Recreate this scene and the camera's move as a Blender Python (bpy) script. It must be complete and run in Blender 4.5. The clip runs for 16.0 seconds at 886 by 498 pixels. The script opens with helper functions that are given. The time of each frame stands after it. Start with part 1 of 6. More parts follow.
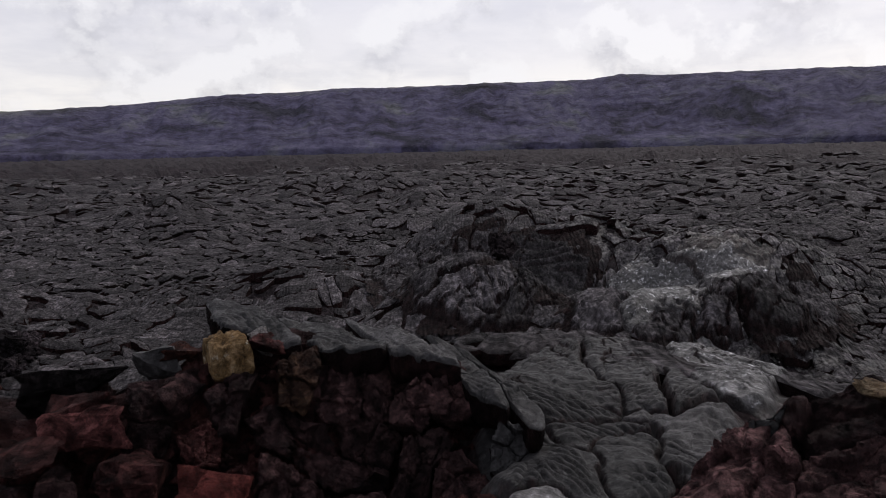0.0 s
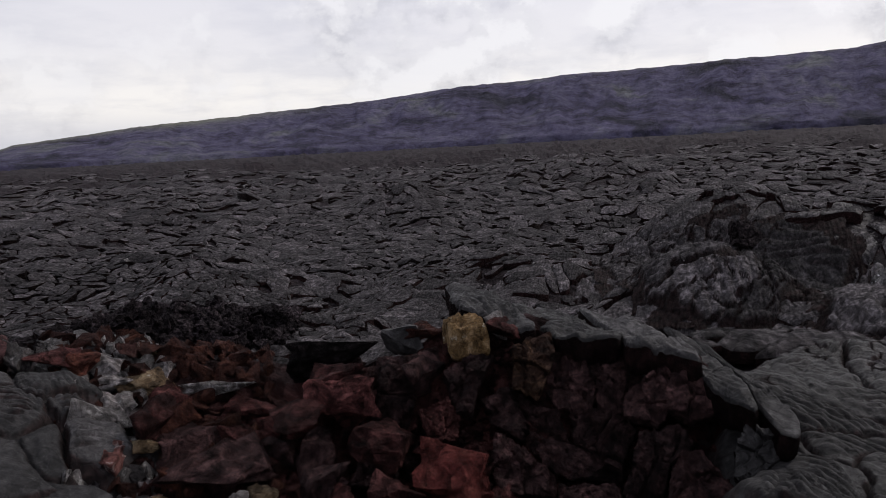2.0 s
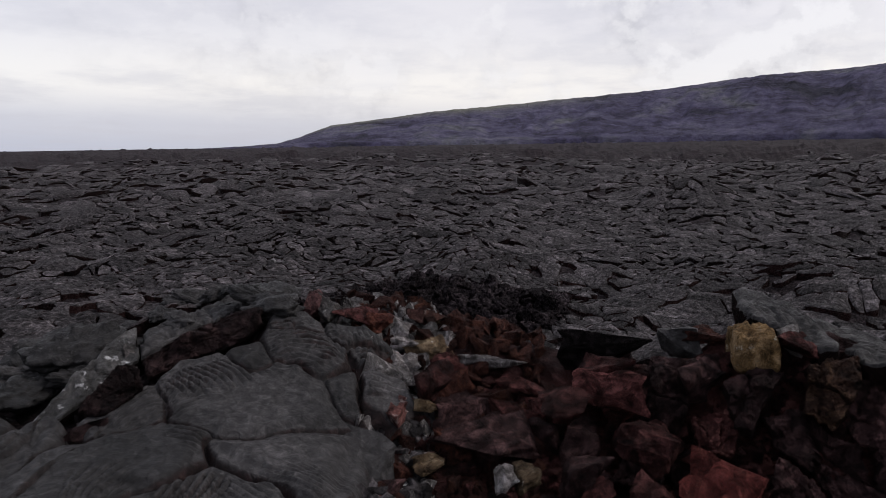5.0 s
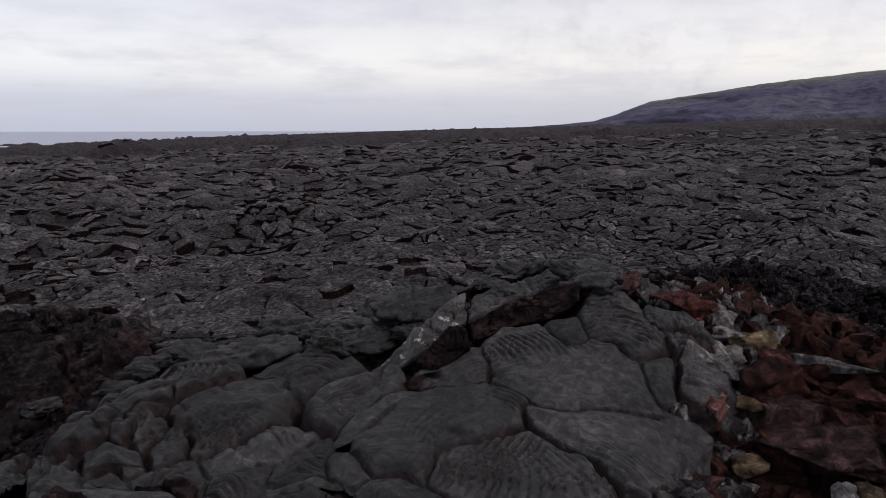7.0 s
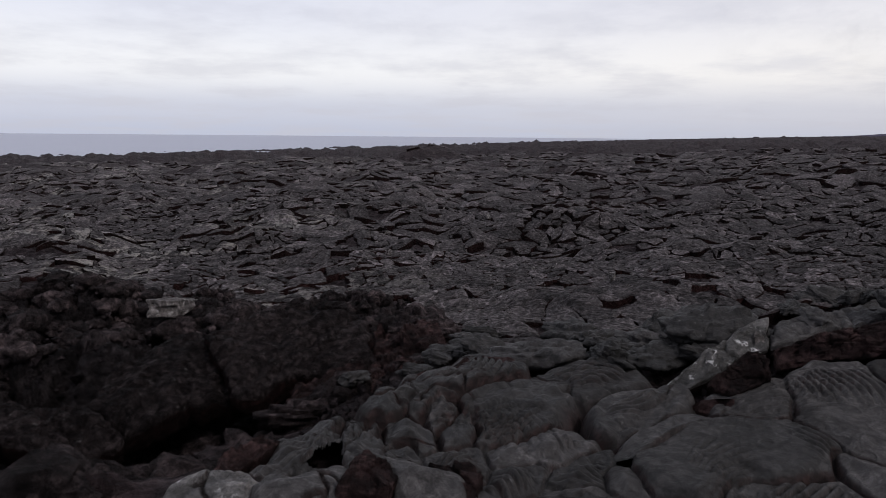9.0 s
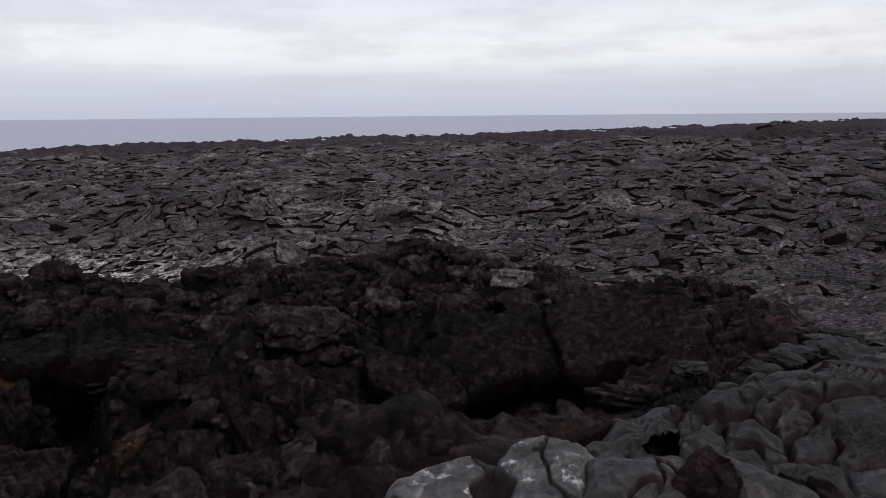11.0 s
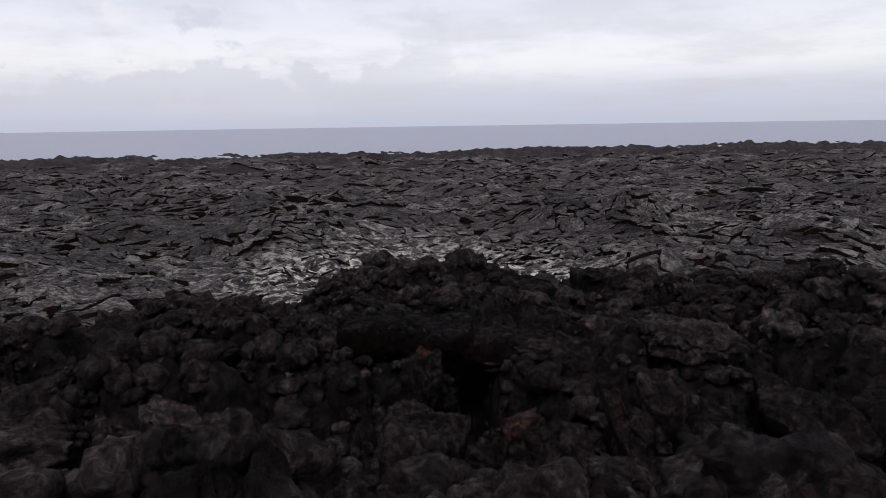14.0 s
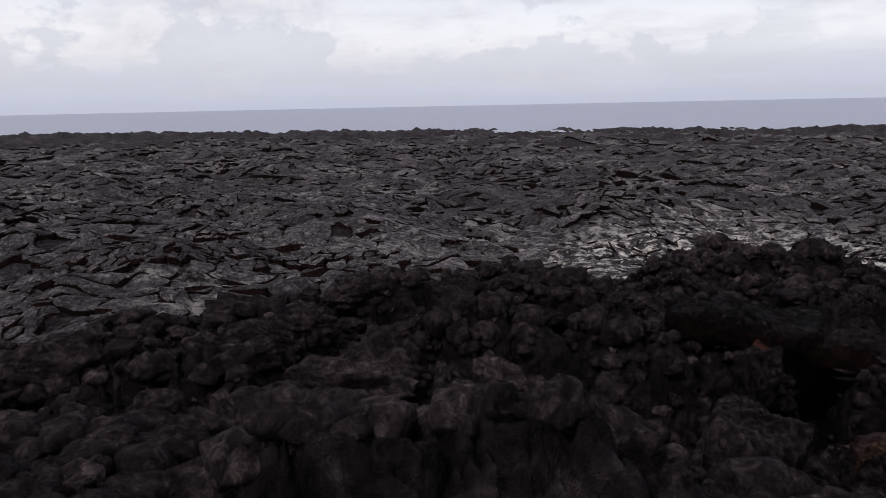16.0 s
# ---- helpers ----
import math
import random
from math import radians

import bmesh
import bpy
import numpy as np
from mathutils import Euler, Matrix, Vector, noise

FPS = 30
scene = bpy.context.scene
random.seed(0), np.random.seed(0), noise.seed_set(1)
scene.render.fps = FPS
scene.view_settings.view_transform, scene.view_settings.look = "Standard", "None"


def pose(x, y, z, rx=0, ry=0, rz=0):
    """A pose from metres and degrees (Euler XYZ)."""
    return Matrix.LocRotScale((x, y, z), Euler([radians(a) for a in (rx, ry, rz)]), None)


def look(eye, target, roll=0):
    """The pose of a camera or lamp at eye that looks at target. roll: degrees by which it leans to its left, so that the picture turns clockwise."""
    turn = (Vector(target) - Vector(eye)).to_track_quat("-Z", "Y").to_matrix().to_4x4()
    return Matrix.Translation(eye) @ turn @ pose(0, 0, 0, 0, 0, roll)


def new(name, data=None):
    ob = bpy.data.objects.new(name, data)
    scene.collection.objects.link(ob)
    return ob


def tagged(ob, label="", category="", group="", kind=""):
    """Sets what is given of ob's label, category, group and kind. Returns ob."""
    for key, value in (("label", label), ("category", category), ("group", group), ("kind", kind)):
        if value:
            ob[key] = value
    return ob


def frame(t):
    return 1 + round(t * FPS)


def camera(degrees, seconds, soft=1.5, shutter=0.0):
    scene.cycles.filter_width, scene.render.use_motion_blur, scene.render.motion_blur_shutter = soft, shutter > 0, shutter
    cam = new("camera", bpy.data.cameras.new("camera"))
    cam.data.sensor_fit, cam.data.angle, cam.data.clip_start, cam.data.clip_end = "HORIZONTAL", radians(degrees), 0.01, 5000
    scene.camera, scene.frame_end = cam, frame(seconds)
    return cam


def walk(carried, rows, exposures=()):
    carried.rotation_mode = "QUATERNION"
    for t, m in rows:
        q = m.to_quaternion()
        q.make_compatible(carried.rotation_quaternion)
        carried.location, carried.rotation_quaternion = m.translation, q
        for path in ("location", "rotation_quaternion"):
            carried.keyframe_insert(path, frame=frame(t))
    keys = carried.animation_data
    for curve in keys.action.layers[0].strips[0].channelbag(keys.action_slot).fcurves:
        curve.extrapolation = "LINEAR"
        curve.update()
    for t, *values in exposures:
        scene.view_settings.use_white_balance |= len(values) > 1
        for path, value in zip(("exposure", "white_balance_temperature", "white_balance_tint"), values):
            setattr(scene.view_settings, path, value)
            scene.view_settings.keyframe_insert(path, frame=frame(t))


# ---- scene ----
EYE = 1.7
cam = camera(63.73, 16.0, soft=0.8)
walk(cam, [
    (0.0, pose(0.001, 0.180, EYE, 83.60, 0.65, -0.26)),
    (0.5, pose(-0.013, 0.180, EYE, 84.23, 1.04, 4.14)),
    (1.0, pose(-0.029, 0.178, EYE, 83.48, 1.06, 9.07)),
    (1.5, pose(-0.044, 0.175, EYE, 82.82, 0.47, 13.97)),
    (2.0, pose(-0.056, 0.171, EYE, 82.98, 1.90, 17.76)),
    (2.5, pose(-0.063, 0.169, EYE, 82.77, 0.61, 20.30)),
    (3.0, pose(-0.074, 0.164, EYE, 83.02, 0.39, 24.13)),
    (5.5, pose(-0.130, 0.125, EYE, 81.37, -0.54, 46.15)),
    (6.0, pose(-0.145, 0.107, EYE, 80.48, -0.13, 53.69)),
    (6.5, pose(-0.155, 0.092, EYE, 80.65, -0.02, 59.36)),
    (7.0, pose(-0.162, 0.078, EYE, 80.44, 0.00, 64.48)),
    (7.5, pose(-0.169, 0.061, EYE, 78.86, 0.51, 70.01)),
    (8.0, pose(-0.175, 0.042, EYE, 80.48, 0.39, 76.44)),
    (10.5, pose(-0.173, -0.048, EYE, 78.29, 0.26, 105.56)),
    (11.0, pose(-0.165, -0.072, EYE, 79.24, 0.51, 113.46)),
    (11.5, pose(-0.158, -0.086, EYE, 79.80, -0.51, 118.66)),
    (12.0, pose(-0.142, -0.110, EYE, 79.13, -0.38, 127.76)),
    (12.5, pose(-0.135, -0.120, EYE, 78.69, 0.03, 131.62)),
    (13.0, pose(-0.130, -0.125, EYE, 80.07, 0.20, 133.75)),
    (13.5, pose(-0.117, -0.137, EYE, 80.35, 0.94, 139.42)),
    (14.0, pose(-0.106, -0.146, EYE, 80.03, 0.85, 143.85)),
    (14.5, pose(-0.084, -0.159, EYE, 79.80, 0.05, 152.22)),
    (15.0, pose(-0.065, -0.168, EYE, 80.07, 0.74, 158.67)),
    (15.5, pose(-0.049, -0.173, EYE, 78.89, 0.44, 164.01)),
    (16.0, pose(-0.031, -0.177, EYE, 78.48, 1.16, 169.82)),
], [(0.0, 0.0, 6500, 14), (16.0, 0.0, 6500, 14)])

# ---- light ----
SUN_AZ, SUN_EL = -45.0, 48.0          # degrees, turned left from north (+y)
world = bpy.data.worlds.new("overcast_sky")
scene.world = world
world.use_nodes = True
wn, wl = world.node_tree.nodes, world.node_tree.links
wn.clear()


def wnode(kind, **values):
    n = wn.new(kind)
    for k, v in values.items():
        n.inputs[k].default_value = v
    return n


def wmath(op, a, b=0.0):
    n = wn.new("ShaderNodeMath")
    n.operation = op
    for i, v in enumerate((a, b)):
        if isinstance(v, (int, float)):
            n.inputs[i].default_value = v
        else:
            wl.new(v, n.inputs[i])
    return n.outputs[0]


def wmix(fac, a, b):
    n = wn.new("ShaderNodeMix")
    n.data_type = "RGBA"
    for i, v in ((0, fac), (6, a), (7, b)):
        if isinstance(v, (int, float, tuple)):
            n.inputs[i].default_value = v
        else:
            wl.new(v, n.inputs[i])
    return n.outputs[2]


def wramp(fac, stops):
    n = wn.new("ShaderNodeValToRGB")
    r = n.color_ramp
    r.interpolation = "EASE"
    while len(r.elements) < len(stops):
        r.elements.new(0.5)
    for e, (p, c) in zip(r.elements, stops):
        e.position, e.color = p, (*c, 1.0)
    wl.new(fac, n.inputs[0])
    return n.outputs[0]


tc = wn.new("ShaderNodeTexCoord")
sep = wn.new("ShaderNodeSeparateXYZ")
wl.new(tc.outputs["Generated"], sep.inputs[0])
up = wmath("MAXIMUM", sep.outputs[2], 0.0)
# flat cloud deck: directions projected on a level sheet
flat = wn.new("ShaderNodeCombineXYZ")
den = wmath("ADD", up, 0.10)
wl.new(wmath("DIVIDE", sep.outputs[0], den), flat.inputs[0])
wl.new(wmath("DIVIDE", sep.outputs[1], den), flat.inputs[1])
n1 = wnode("ShaderNodeTexNoise", Scale=0.9, Detail=8.0, Roughness=0.58)
wl.new(flat.outputs[0], n1.inputs["Vector"])
# puffs of cumulus low over the horizon, standing upright
n2 = wnode("ShaderNodeTexNoise", Scale=8.0, Detail=8.0, Roughness=0.56)
st = wn.new("ShaderNodeMapping")
st.inputs["Scale"].default_value = (1, 1, 1.25)
st.inputs["Location"].default_value = (3.1, 0.4, 0.0)
wl.new(tc.outputs["Generated"], st.inputs["Vector"])
wl.new(st.outputs[0], n2.inputs["Vector"])
base = wramp(up, [(0.0, (0.60, 0.64, 0.74)), (0.03, (0.66, 0.69, 0.77)), (0.085, (0.97, 0.97, 0.95)), (0.17, (0.84, 0.85, 0.89)), (0.30, (0.76, 0.79, 0.88)), (0.7, (0.85, 0.88, 0.95))])
seaward = wramp(wmath("ADD", wmath("MULTIPLY", sep.outputs[1], -0.5), 0.5), [(0.1, (1.02, 1.0, 0.97)), (0.6, (0.97, 0.99, 1.02)), (0.95, (0.97, 0.99, 1.04))])
mw = wn.new("ShaderNodeMix")
mw.data_type, mw.blend_type = "RGBA", "MULTIPLY"
mw.inputs[0].default_value = 1.0
wl.new(base, mw.inputs[6])
wl.new(seaward, mw.inputs[7])
base = mw.outputs[2]
deck = wramp(n1.outputs[0], [(0.42, (0.0, 0.0, 0.0)), (0.66, (1.0, 1.0, 1.0))])
c1 = wmix(wmath("MULTIPLY", deck, 0.5), base, (0.62, 0.63, 0.69, 1))
inland = wramp(wmath("ADD", wmath("MULTIPLY", sep.outputs[1], 0.5), 0.5), [(0.02, (0.6, 0.6, 0.6)), (0.13, (0.12, 0.12, 0.12)), (0.65, (0.12, 0.12, 0.12)), (0.98, (1.0, 1.0, 1.0))])
haze = wmath("MINIMUM", wmath("MULTIPLY", up, 9.0), 1.0)
# a second reading a little higher up gives the clouds bright heads and grey bases
st2 = wn.new("ShaderNodeMapping")
st2.inputs["Scale"].default_value = (1, 1, 1.25)
st2.inputs["Location"].default_value = (3.1, 0.4, 0.045)
wl.new(tc.outputs["Generated"], st2.inputs["Vector"])
n3 = wnode("ShaderNodeTexNoise", Scale=8.0, Detail=8.0, Roughness=0.56)
wl.new(st2.outputs[0], n3.inputs["Vector"])
shade = wramp(wmath("ADD", wmath("MULTIPLY", wmath("SUBTRACT", n3.outputs[0], n2.outputs[0]), 4.0), 0.5), [(0.2, (0.92, 0.92, 0.92)), (0.5, (0.80, 0.80, 0.81)), (0.85, (0.58, 0.58, 0.61))])
mask = wramp(n2.outputs[0], [(0.45, (0.0, 0.0, 0.0)), (0.60, (1.0, 1.0, 1.0))])
c2 = wmix(wmath("MULTIPLY", wmath("MULTIPLY", mask, inland), wmath("MULTIPLY", haze, 0.9)), c1, shade)
# a low bank of hazy cumulus over the sea
st4 = wn.new("ShaderNodeMapping")
st4.inputs["Scale"].default_value = (1, 1, 1.5)
st4.inputs["Location"].default_value = (1.3, 2.6, 0.3)
wl.new(tc.outputs["Generated"], st4.inputs["Vector"])
n4 = wnode("ShaderNodeTexNoise", Scale=9.0, Detail=9.0, Roughness=0.55)
wl.new(st4.outputs[0], n4.inputs["Vector"])
bank = wramp(wmath("SUBTRACT", n4.outputs[0], wmath("MULTIPLY", wmath("SUBTRACT", up, 0.085), 2.6)), [(0.47, (0.0, 0.0, 0.0)), (0.53, (1.0, 1.0, 1.0))])
over_sea = wramp(wmath("ADD", wmath("MULTIPLY", sep.outputs[1], -0.5), 0.5), [(0.86, (0.0, 0.0, 0.0)), (0.95, (1.0, 1.0, 1.0))])
above = wramp(up, [(0.0, (0.0, 0.0, 0.0)), (0.05, (1.0, 1.0, 1.0))])
c2 = wmix(wmath("MULTIPLY", wmath("MULTIPLY", bank, over_sea), wmath("MULTIPLY", above, 0.7)), c2, (0.66, 0.69, 0.76, 1))
sky = wn.new("ShaderNodeTexSky")
sky.sky_type = "NISHITA"
sky.sun_disc = False
sky.sun_elevation = radians(SUN_EL)
sky.sun_rotation = radians(-SUN_AZ)
sky.air_density, sky.dust_density = 1.0, 3.0
b_sky, b_cloud = wn.new("ShaderNodeBackground"), wn.new("ShaderNodeBackground")
wl.new(sky.outputs[0], b_sky.inputs[0])
b_sky.inputs[1].default_value = 0.02
wl.new(c2, b_cloud.inputs[0])
b_cloud.inputs[1].default_value = 0.88
add, out = wn.new("ShaderNodeAddShader"), wn.new("ShaderNodeOutputWorld")
wl.new(b_sky.outputs[0], add.inputs[0])
wl.new(b_cloud.outputs[0], add.inputs[1])
wl.new(add.outputs[0], out.inputs[0])

sun = new("sun", bpy.data.lights.new("sun", "SUN"))
sun.data.energy, sun.data.angle, sun.data.color = 1.5, radians(11), (1.0, 0.96, 0.9)
sa, se = radians(SUN_AZ), radians(SUN_EL)
sun.matrix_world = look((0, 0, 0), (math.sin(sa) * math.cos(se), -math.cos(sa) * math.cos(se), -math.sin(se)))


# ---- noise in numpy ----
def hash2(i, j, seed):
    h = (i.astype(np.int64) * 374761393 + j.astype(np.int64) * 668265263 + seed * 974634777) & 0xFFFFFFFF
    h = ((h ^ (h >> 13)) * 1274126177) & 0xFFFFFFFF
    h = ((h ^ (h >> 16)) * 2246822519) & 0xFFFFFFFF
    return ((h ^ (h >> 15)) & 0xFFFFFF) / float(0x1000000)


def vnoise(x, y, seed=0):
    i, j = np.floor(x), np.floor(y)
    u, v = x - i, y - j
    u, v = u * u * u * (u * (u * 6 - 15) + 10), v * v * v * (v * (v * 6 - 15) + 10)
    a, b = hash2(i, j, seed), hash2(i + 1, j, seed)
    c, d = hash2(i, j + 1, seed), hash2(i + 1, j + 1, seed)
    return (a + (b - a) * u) * (1 - v) + (c + (d - c) * u) * v


def fbm(x, y, seed=0, octaves=4, gain=0.5):
    total, amp, norm = 0.0, 1.0, 0.0
    for o in range(octaves):
        total = total + amp * (vnoise(x * 2 ** o + 17.3 * o, y * 2 ** o - 9.1 * o, seed + o) - 0.5)
        norm += amp
        amp *= gain
    return total / norm * 2.0


def cells(x, y, seed=0):
    """Voronoi: distance to the border, a random number for the cell, and the offset from its centre."""
    i, j = np.floor(x), np.floor(y)
    best = np.full(x.shape, 9.0)
    second = np.full(x.shape, 9.0)
    rnd = np.zeros(x.shape)
    ox, oy = np.zeros(x.shape), np.zeros(x.shape)
    for di in (-1, 0, 1):
        for dj in (-1, 0, 1):
            ci, cj = i + di, j + dj
            px = ci + 0.5 + 0.85 * (hash2(ci, cj, seed) - 0.5)
            py = cj + 0.5 + 0.85 * (hash2(ci, cj, seed + 1) - 0.5)
            d = np.hypot(x - px, y - py)
            near = d < best
            second = np.where(near, best, np.minimum(second, d))
            rnd = np.where(near, hash2(ci, cj, seed + 2), rnd)
            ox, oy = np.where(near, x - px, ox), np.where(near, y - py, oy)
            best = np.where(near, d, best)
    return second - best, rnd, ox, oy


def quick(i, j, seed):
    """A faster random number for whole numbers i, j."""
    h = i.astype(np.int32).view(np.uint32) * np.uint32(374761393) + j.astype(np.int32).view(np.uint32) * np.uint32(668265263) + np.uint32((seed * 974634777) & 0xFFFFFFFF)
    h = (h ^ (h >> np.uint32(13))) * np.uint32(1274126177)
    h = (h ^ (h >> np.uint32(16))) * np.uint32(2246822519)
    return ((h ^ (h >> np.uint32(15))) & np.uint32(0xFFFFFF)).astype(np.float32) * np.float32(1 / 0x1000000)


def cracked(x, y, s, seed, bend=0.35):
    """Cells about s metres wide with wandering borders: distance to the border, a random number, the offset from the centre, and the cell's number."""
    u = (x / s + bend * fbm(x / s * 0.8, y / s * 0.8, seed + 5, 3, 0.6)).astype(np.float32)
    v = (y / s + bend * fbm(x / s * 0.8 + 31, y / s * 0.8, seed + 6, 3, 0.6)).astype(np.float32)
    i, j = np.floor(u), np.floor(v)
    best, second = np.full(u.shape, 9.0, np.float32), np.full(u.shape, 9.0, np.float32)
    bi, bj, ox, oy = i.copy(), j.copy(), u * 0, u * 0
    for di in (-1, 0, 1):
        for dj in (-1, 0, 1):
            ci, cj = i + di, j + dj
            dx = u - ci - 0.5 - 0.85 * (quick(ci, cj, seed) - 0.5)
            dy = v - cj - 0.5 - 0.85 * (quick(ci, cj, seed + 1) - 0.5)
            d = np.sqrt(dx * dx + dy * dy)
            near = d < best
            second = np.where(near, best, np.minimum(second, d))
            bi, bj, ox, oy = np.where(near, ci, bi), np.where(near, cj, bj), np.where(near, dx, ox), np.where(near, dy, oy)
            best = np.where(near, d, best)
    return second - best, quick(bi, bj, seed + 2), ox, oy, bi.astype(np.int64) * 100003 + bj.astype(np.int64)


def smooth(a, b, x):
    t = np.clip((x - a) / (b - a), 0.0, 1.0)
    return t * t * (3 - 2 * t)


# ---- the lie of the land ----
SEA = 155.0                    # degrees: where the coast is nearest
SEA_Z = EYE - 16.0


def spot(az, r):
    """Plan place at a bearing (degrees to the left of +y) and a distance."""
    return -r * math.sin(radians(az)), r * math.cos(radians(az))


def mound(x, y, az, r, along, across, height, turn=0.0, sharp=1.0):
    """A hill at that bearing and distance: half-widths across the bearing and along it, in metres."""
    cx, cy = spot(az, r)
    b = radians(az + turn)
    u = (x - cx) * math.cos(b) + (y - cy) * math.sin(b)
    v = -(x - cx) * math.sin(b) + (y - cy) * math.cos(b)
    q = (u / along) ** 2 + (v / across) ** 2
    return height * np.exp(-q ** sharp)


def lie(x, y):
    """Large forms without crust."""
    r = np.hypot(x, y)
    s = radians(SEA)
    down = -x * math.sin(s) + y * math.cos(s)
    z = -3.0 * smooth(5.0, 16.0, r) - 0.028 * down * smooth(6.0, 30.0, r)
    z = z + 0.7 * fbm(x / 5.5, y / 5.5, 5, 3) * smooth(13, 22, r) + 1.15 * fbm(x / 14, y / 14, 6, 3) * smooth(16, 35, r)
    z = z + 2.0 * fbm(x / 60, y / 60, 7, 3) * smooth(40, 140, r)
    z = z - 9.0 * smooth(425, 520, down)
    # ridge of red rubble with its hollow before it
    z = z + mound(x, y, 13, 5.35, 0.95, 0.5, 0.68, 5, 1.3) + mound(x, y, -4, 5.1, 0.7, 0.5, 0.14, -30, 1.5) - mound(x, y, 3, 4.4, 0.75, 0.4, 0.32, 0, 1.5)
    z = z + mound(x, y, 33, 5.8, 1.2, 0.6, 0.3, 0, 1.5) - mound(x, y, 24, 3.9, 1.6, 0.75, 0.3, 0, 2)
    # dark red block
    z = z + mound(x, y, -27, 4.0, 1.2, 0.7, -0.12, 15, 2) + mound(x, y, -8, 7.8, 2.2, 1.0, 0.42) - mound(x, y, -13, 4.9, 0.9, 0.5, 0.16)
    # tumulus with ropy plates
    z = z + mound(x, y, 53, 6.1, 1.5, 1.3, 0.66, 0, 1.2) + mound(x, y, 71, 4.9, 1.0, 0.7, 0.1)
    # ridge of grey lobes, trough and the black mound on the sea side
    z = z + mound(x, y, 106, 3.4, 1.2, 0.5, 0.2, -12)
    z = z - mound(x, y, 120, 5.2, 2.2, 1.0, 0.85, 0, 1.5) - mound(x, y, 150, 5.2, 2.6, 1.2, 0.8, 0, 1.5) - mound(x, y, 185, 5.0, 2.6, 1.3, 0.42, 0, 1.5)
    z = z + mound(x, y, 110, 10.6, 2.6, 1.9, 0.88, 0, 1.5) + mound(x, y, 128, 11.2, 2.2, 1.9, 0.85, 0, 1.3) + mound(x, y, 146, 11, 2.2, 2.0, 1.1, 0, 1.4)
    z = z + mound(x, y, 163, 10, 2.0, 2.0, 0.3) + mound(x, y, 178, 9.4, 2.0, 2.0, 0.1) + mound(x, y, 93, 10.0, 1.2, 1.6, 0.6)
    z = z - mound(x, y, 105, 6.5, 1.9, 0.8, 0.42, 0, 1.5) - mound(x, y, 135, 7.2, 1.6, 0.5, 0.3) - mound(x, y, 142, 6.9, 0.25, 0.8, 0.6) - mound(x, y, 122, 5.7, 0.5, 0.5, 0.4)
    # small hummocks everywhere
    z = z + 0.34 * fbm(x / 2.3, y / 2.3, 8, 3) * smooth(6.5, 12, r)
    # mounds out on the plain
    z = z + mound(x, y, 40, 20, 3.1, 1.8, 1.25, 0, 1.4)
    z = z + mound(x, y, -3, 29, 3.2, 2.4, 2.2, 0, 1.4) + mound(x, y, -18, 26, 5.5, 2.4, 2.0, 0, 2) + mound(x, y, -12, 15.5, 2.4, 1.8, 0.6, 0, 1.5) + mound(x, y, -2, 20.5, 2.4, 2.0, 1.9, 0, 1.4) + mound(x, y, -18, 18.5, 3.4, 1.9, 1.45, 0, 2) + mound(x, y, -26, 18, 2.0, 1.6, 0.5, 0, 2)
    z = z + mound(x, y, 20, 60, 3, 3, 1.6) + mound(x, y, 6, 85, 7, 4, 2.6) + mound(x, y, 1.5, 72, 3, 3, 2.2)
    z = z + mound(x, y, 130, 42, 5, 3, 1.6, 10) + mound(x, y, 155, 38, 4, 3, 1.2) + mound(x, y, 88, 160, 8, 5, 3.5)
    return z


def zones(x, y):
    """Where the rock is oxidised red, where it is silvery, where it is broken to black rubble."""
    ragged = 0.5 * fbm(x * 1.3, y * 1.3, 31, 3)
    red = np.clip(mound(x, y, 8, 4.2, 1.5, 0.85, 1.3, 0, 2) + mound(x, y, 30, 4.6, 1.3, 1.4, 1.2, 0, 1.5) + mound(x, y, -30, 3.9, 1.0, 0.9, 0.4) + mound(x, y, 93, 8.0, 1.2, 1.0, 0.7)
                  + ragged, 0, 1) * smooth(8, 6, np.hypot(x, y))
    rubble = np.clip(mound(x, y, 113, 8.6, 3.4, 4.0, 1.5, 0, 3) + mound(x, y, 140, 8.4, 3.8, 4.2, 1.5, 0, 3) + mound(x, y, 172, 6.4, 4.0, 3.0, 1.4, 0, 3) + mound(x, y, 196, 4.8, 2.5, 2.4, 1.4, 0, 3)
                     + mound(x, y, 40, 20, 3.6, 2.2, 1.4, 0, 2) + mound(x, y, 92, 9.0, 1.8, 2.0, 1.2) + mound(x, y, 135, 4.5, 1.6, 0.9, 1.2, 0, 2) + mound(x, y, 165, 4.2, 1.8, 1.0, 1.3, 0, 2) + ragged * 0.5, 0, 1)
    silver = np.clip(mound(x, y, 146, 26, 6.0, 9, 1.7, 0, 1.2) + mound(x, y, -20, 25, 6, 2.5, 0.3) + mound(x, y, -25, 17, 2.5, 1.5, 0.3)
                     + 0.26 * smooth(0.05, 0.45, fbm(x / 4, y / 4, 77, 4)) * smooth(10, 16, np.hypot(x, y)) * smooth(0.2, -0.3, y / np.hypot(x, y)), 0, 1) * (1 - smooth(0.2, 0.6, rubble))
    return red, silver, rubble


# ---- materials ----
def material(name):
    m = bpy.data.materials.new(name)
    m.use_nodes = True
    nt = m.node_tree
    return m, nt.nodes, nt.links, nt.nodes["Principled BSDF"]


def mk(nodes, kind, **values):
    n = nodes.new(kind)
    for k, v in values.items():
        n.inputs[k].default_value = v
    return n


